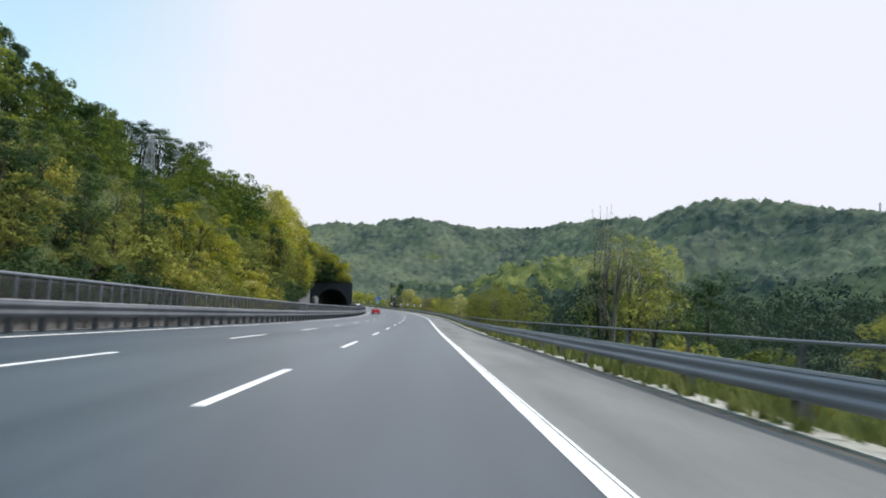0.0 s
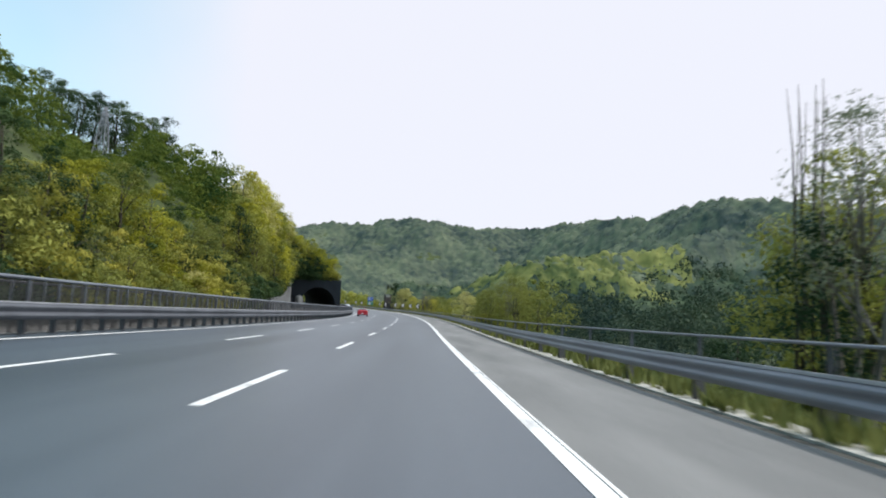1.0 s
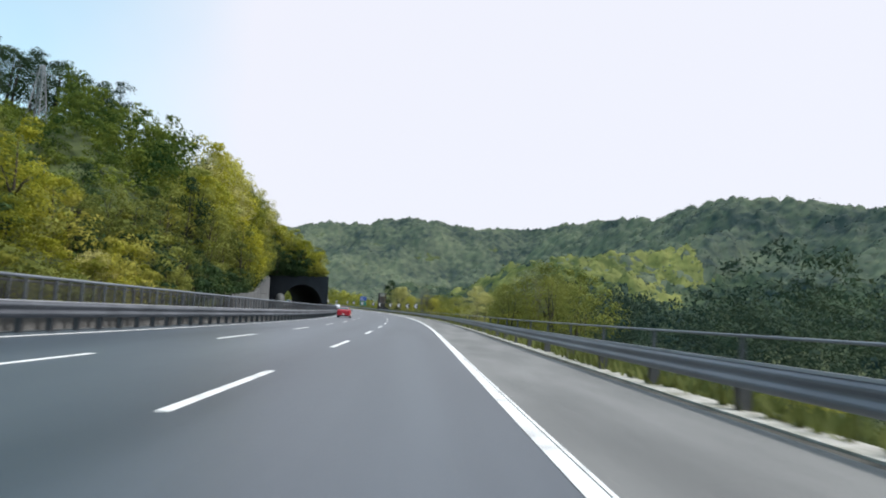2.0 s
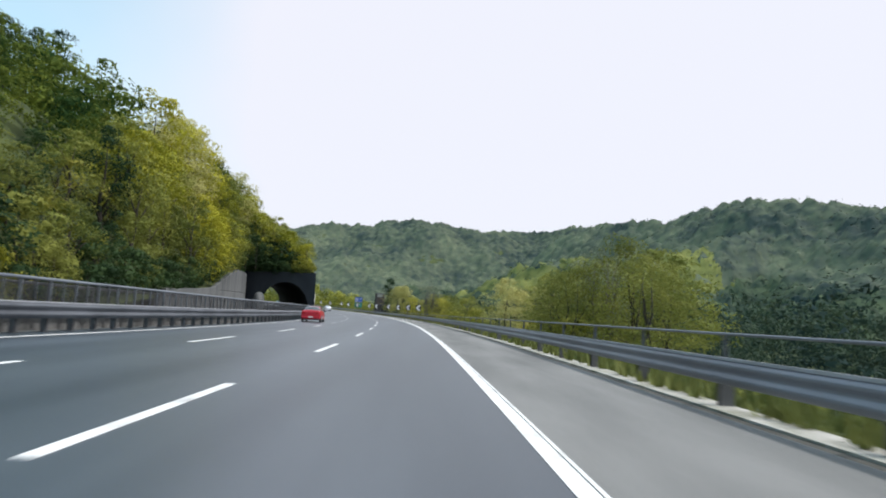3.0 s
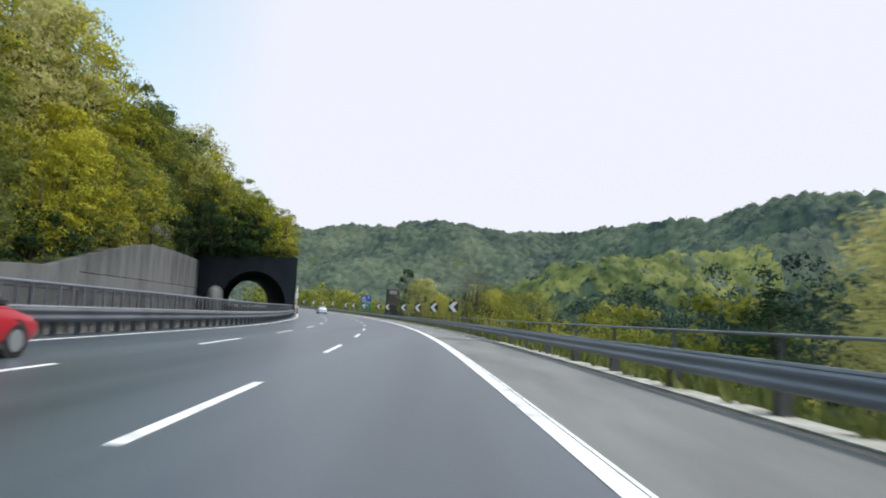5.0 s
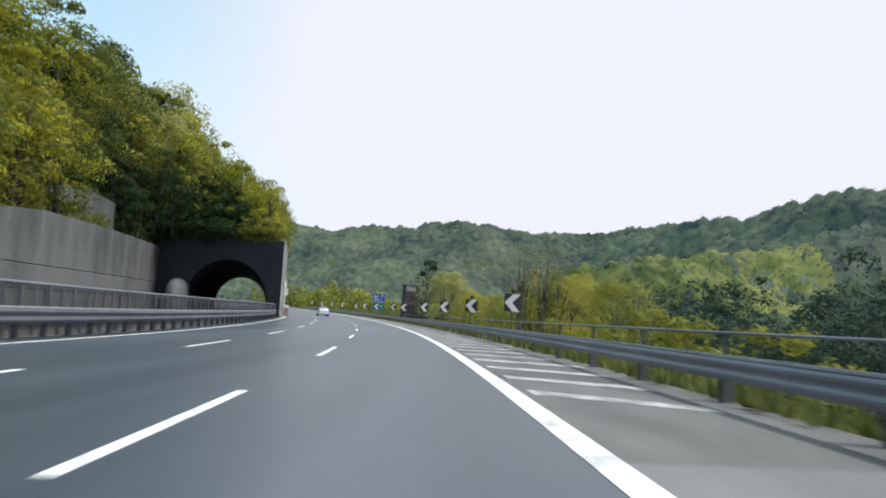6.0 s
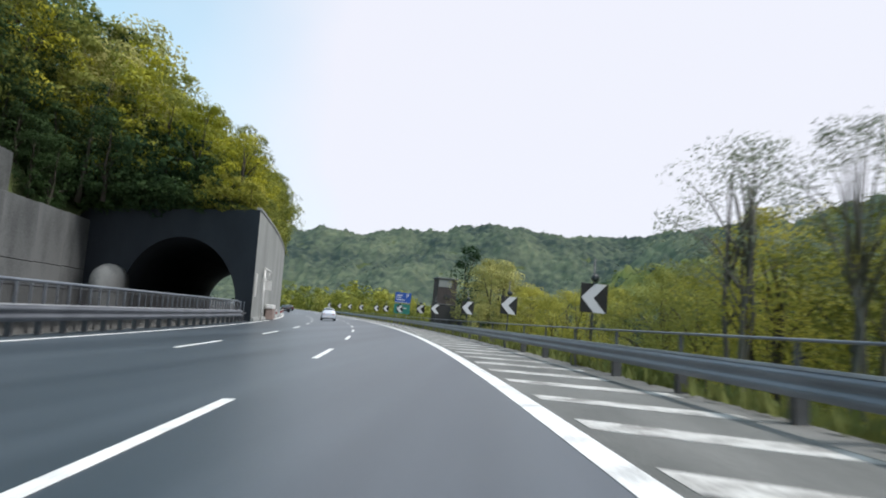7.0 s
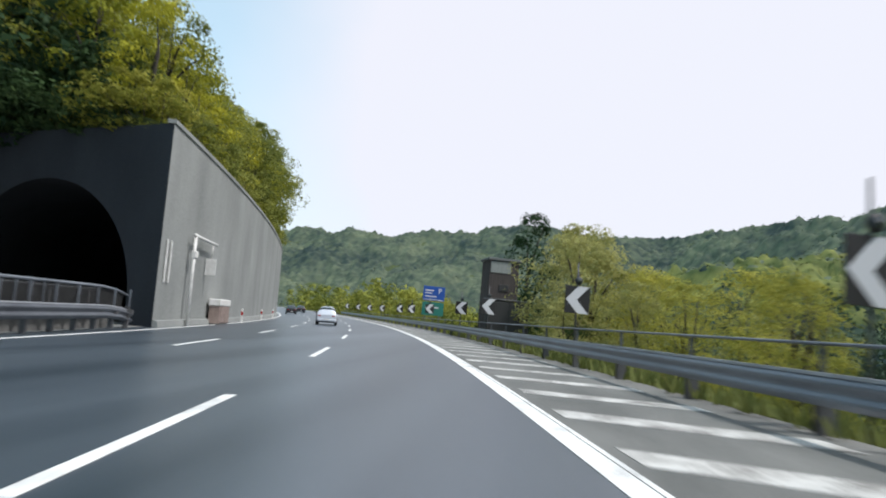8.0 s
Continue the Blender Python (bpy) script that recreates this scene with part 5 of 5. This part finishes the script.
# ---- cars ----
def loft(stations, ring_of, n_half):
    """A closed body from cross-sections along y, mirrored in x."""
    v, f = [], []
    for st in stations:
        half = ring_of(st)
        loop = half + [(-x, y, z) for x, y, z in half[::-1]]
        v += loop
    m = 2 * n_half
    for i in range(len(stations) - 1):
        for j in range(m):
            k = (j + 1) % m
            f.append((i * m + j, i * m + k, (i + 1) * m + k, (i + 1) * m + j))
    f.append(tuple(range(m)))
    f.append(tuple((len(stations) - 1) * m + j for j in range(m))[::-1])
    return v, f


def car(label, m, paint, L, W, H, belt, deck, hood, cabin, roof, plate=True):
    """deck, hood: height of the rear and front lids; cabin, roof: y of the glasshouse's foot and of the roof's ends."""
    c = thing("car", label, "car", m)
    w = W / 2
    st = [(-L / 2, 0.42, deck - 0.16, 0.86), (-L / 2 + 0.07, 0.32, deck - 0.03, 0.94), (-L / 2 + 0.35, 0.26, deck, 0.985), (cabin[0] + 0.1, 0.22, max(deck, belt - 0.02), 1.0), (0, 0.2, belt, 1.0),
          (cabin[1] - 0.1, 0.2, belt - 0.02, 1.0), (cabin[1] + 0.25, 0.22, hood, 0.99), (L / 2 - 0.35, 0.24, hood - 0.1, 0.96), (L / 2 - 0.08, 0.3, hood - 0.2, 0.88), (L / 2, 0.4, hood - 0.3, 0.78)]

    def section(q):
        y, z0, z1, k = q
        a = w * k
        d = z1 - z0
        return [(a * 0.55, y, z0), (a * 0.9, y, z0 + 0.02), (a * 0.985, y, z0 + 0.2 * d), (a, y, z0 + 0.5 * d), (a * 0.985, y, z0 + 0.75 * d), (a * 0.93, y, z0 + 0.93 * d), (a * 0.8, y, z1), (a * 0.4, y, z1 + 0.015)]

    me = mesh_of("body", *loft(st, section, 8), paint, True)
    me.set_sharp_from_angle(angle=radians(38))
    part("body", me, c)
    wb, zb = w * 0.91, belt - 0.05
    knots = [cabin[0] - 0.02, cabin[0] + 0.3 * (roof[0] - cabin[0]), roof[0], (roof[0] + roof[1]) / 2, roof[1], roof[1] + 0.55 * (cabin[1] - roof[1]), cabin[1] + 0.02]
    rise = [0.0, 0.46, 0.95, 1.0, 0.96, 0.52, 0.0]

    def skin(y, a, out=0.0):
        """A place on the glasshouse: a runs from -1 at one belt over the roof to 1 at the other."""
        t = float(np.clip(smooth(knots, rise, y), 0, 1.02)) * (H - zb)
        th = (1 - abs(a)) * math.pi / 2
        z = t * math.sin(th) ** 0.62
        x = wb * math.cos(th) ** 0.5 * (1 - 0.2 * z / (H - zb)) if th < math.pi / 2 - 1e-6 else 0.0
        return Vector((math.copysign(x, a) * (1 + out / wb), y, zb + z * (1 + out / max(t, 0.2)) + 0.4 * out))

    ys = list(np.linspace(cabin[0], cabin[1], 22))
    aa = list(np.linspace(-1, 1, 29))
    v = [skin(y, q) for y in ys for q in aa]
    n = len(aa)
    f = [(i * n + j, i * n + j + 1, (i + 1) * n + j + 1, (i + 1) * n + j) for i in range(len(ys) - 1) for j in range(n - 1)]
    part("cabin", mesh_of("cabin", v, f, paint, True), c)

    def pane(name, y0, y1, a0, a1, slant=0.0):
        """A curved window lying on the glasshouse."""
        e, k = 8, []
        for out in (0.012, -0.006):
            for i in range(e + 1):
                for j in range(e + 1):
                    q = a0 + (a1 - a0) * j / e
                    k.append(skin(y0 + (y1 - y0) * i / e + slant * (abs(q) - 0.5), q, out))
        m, w1 = (e + 1) ** 2, e + 1
        g = [(i * w1 + j, i * w1 + j + 1, (i + 1) * w1 + j + 1, (i + 1) * w1 + j) for i in range(e) for j in range(e)]
        g += [tuple(q + m for q in face[::-1]) for face in g]
        rim = [j for j in range(w1)] + [i * w1 + e for i in range(1, w1)] + [e * w1 + j for j in range(e - 1, -1, -1)] + [i * w1 for i in range(e - 1, 0, -1)]
        g += [(p, q, q + m, p + m) for p, q in zip(rim, rim[1:] + rim[:1])]
        part(name, mesh_of(name, k, g, GLASS, True), c, "tinted glass reflecting the sky")

    pane("rear_window", cabin[0] + 0.18, roof[0] - 0.05, -0.62, 0.62)
    pane("windscreen", roof[1] + 0.06, cabin[1] - 0.16, -0.62, 0.62)
    mid = (roof[0] + roof[1]) / 2 + 0.02
    for sx in (-1, 1):
        pane("side_window", roof[0] - 0.12, mid - 0.03, sx * 0.93, sx * 0.66, -0.5)
        pane("side_window", mid + 0.03, roof[1] + 0.18, sx * 0.93, sx * 0.66, 0.5)
    for sx in (-1, 1):
        part("tail_light", box("tail_light", (sx * w * 0.66 - 0.16, sx * w * 0.66 + 0.14, -L / 2 - 0.014, -L / 2 + 0.08, deck - 0.29, deck - 0.17), TAIL_RED, 0.03), c, "red tail light")
        part("mirror", box("mirror", (sx * (w + 0.07) - 0.09, sx * (w + 0.07) + 0.09, cabin[1] - 0.55, cabin[1] - 0.4, belt - 0.02, belt + 0.12), TRIM_DARK, 0.03), c)
        part("sill", box("sill", (sx * (w - 0.03) - 0.04, sx * (w - 0.03) + 0.04, -L * 0.24, L * 0.22, 0.17, 0.26), TRIM_DARK, 0.01), c)
    part("bumper", box("bumper", (-w * 0.9, w * 0.9, -L / 2 - 0.04, -L / 2 + 0.25, 0.27, 0.54), paint, 0.08), c)
    part("bumper_skirt", box("bumper_skirt", (-w * 0.8, w * 0.8, -L / 2 + 0.0, -L / 2 + 0.2, 0.2, 0.31), TRIM_DARK, 0.03), c)
    if plate:
        part("number_plate", box("number_plate", (-0.2, 0.2, -L / 2 - 0.065, -L / 2 - 0.035, 0.4, 0.5), PLATE, 0.004), c, "blank white plate")
    for y in (-L * 0.3, L * 0.3):
        for sx in (-1, 1):
            x = sx * (w - 0.10)
            tv, tf = tube([(x - 0.1, y, 0.31), (x - 0.085, y, 0.31), (x + 0.085, y, 0.31), (x + 0.1, y, 0.31)], [0.27, 0.31, 0.31, 0.27], 20)
            wheel = part("wheel", mesh_of("wheel", tv, tf, RUBBER), c, "black tyre")
            rv, rf = tube([(x + sx * 0.06, y, 0.31), (x + sx * 0.112, y, 0.31)], [0.215, 0.2], 16)
            part("rim", mesh_of("rim", rv, rf, ALLOY), wheel, "silver alloy rim")
            av, af = tube([(x - sx * 0.02, y, 0.33), (x + sx * 0.085, y, 0.33)], [0.37, 0.37], 18)
            part("wheel_arch", mesh_of("wheel_arch", av, af, TRIM_DARK), c)
    return c


car("red four-door saloon in the inner lane", at(132.4, -8.1), RED_PAINT, 4.4, 1.76, 1.42, 0.95, 1.03, 0.88, (-1.7, 1.15), (-0.85, 0.3))
car("silver-white hatchback in the middle lane", at(249.0, -4.25), SILVER_PAINT, 4.0, 1.72, 1.5, 0.95, 0.97, 0.92, (-1.85, 1.3), (-1.45, 0.4))
car("black car far ahead in the inner lane", at(306.0, -7.9), BLACK_PAINT, 4.3, 1.76, 1.45, 0.93, 0.98, 0.88, (-1.8, 1.2), (-1.2, 0.4))
car("black car far ahead in the middle lane", at(330.0, -4.2), BLACK_PAINT, 4.3, 1.76, 1.45, 0.93, 0.98, 0.88, (-1.8, 1.2), (-1.2, 0.4))
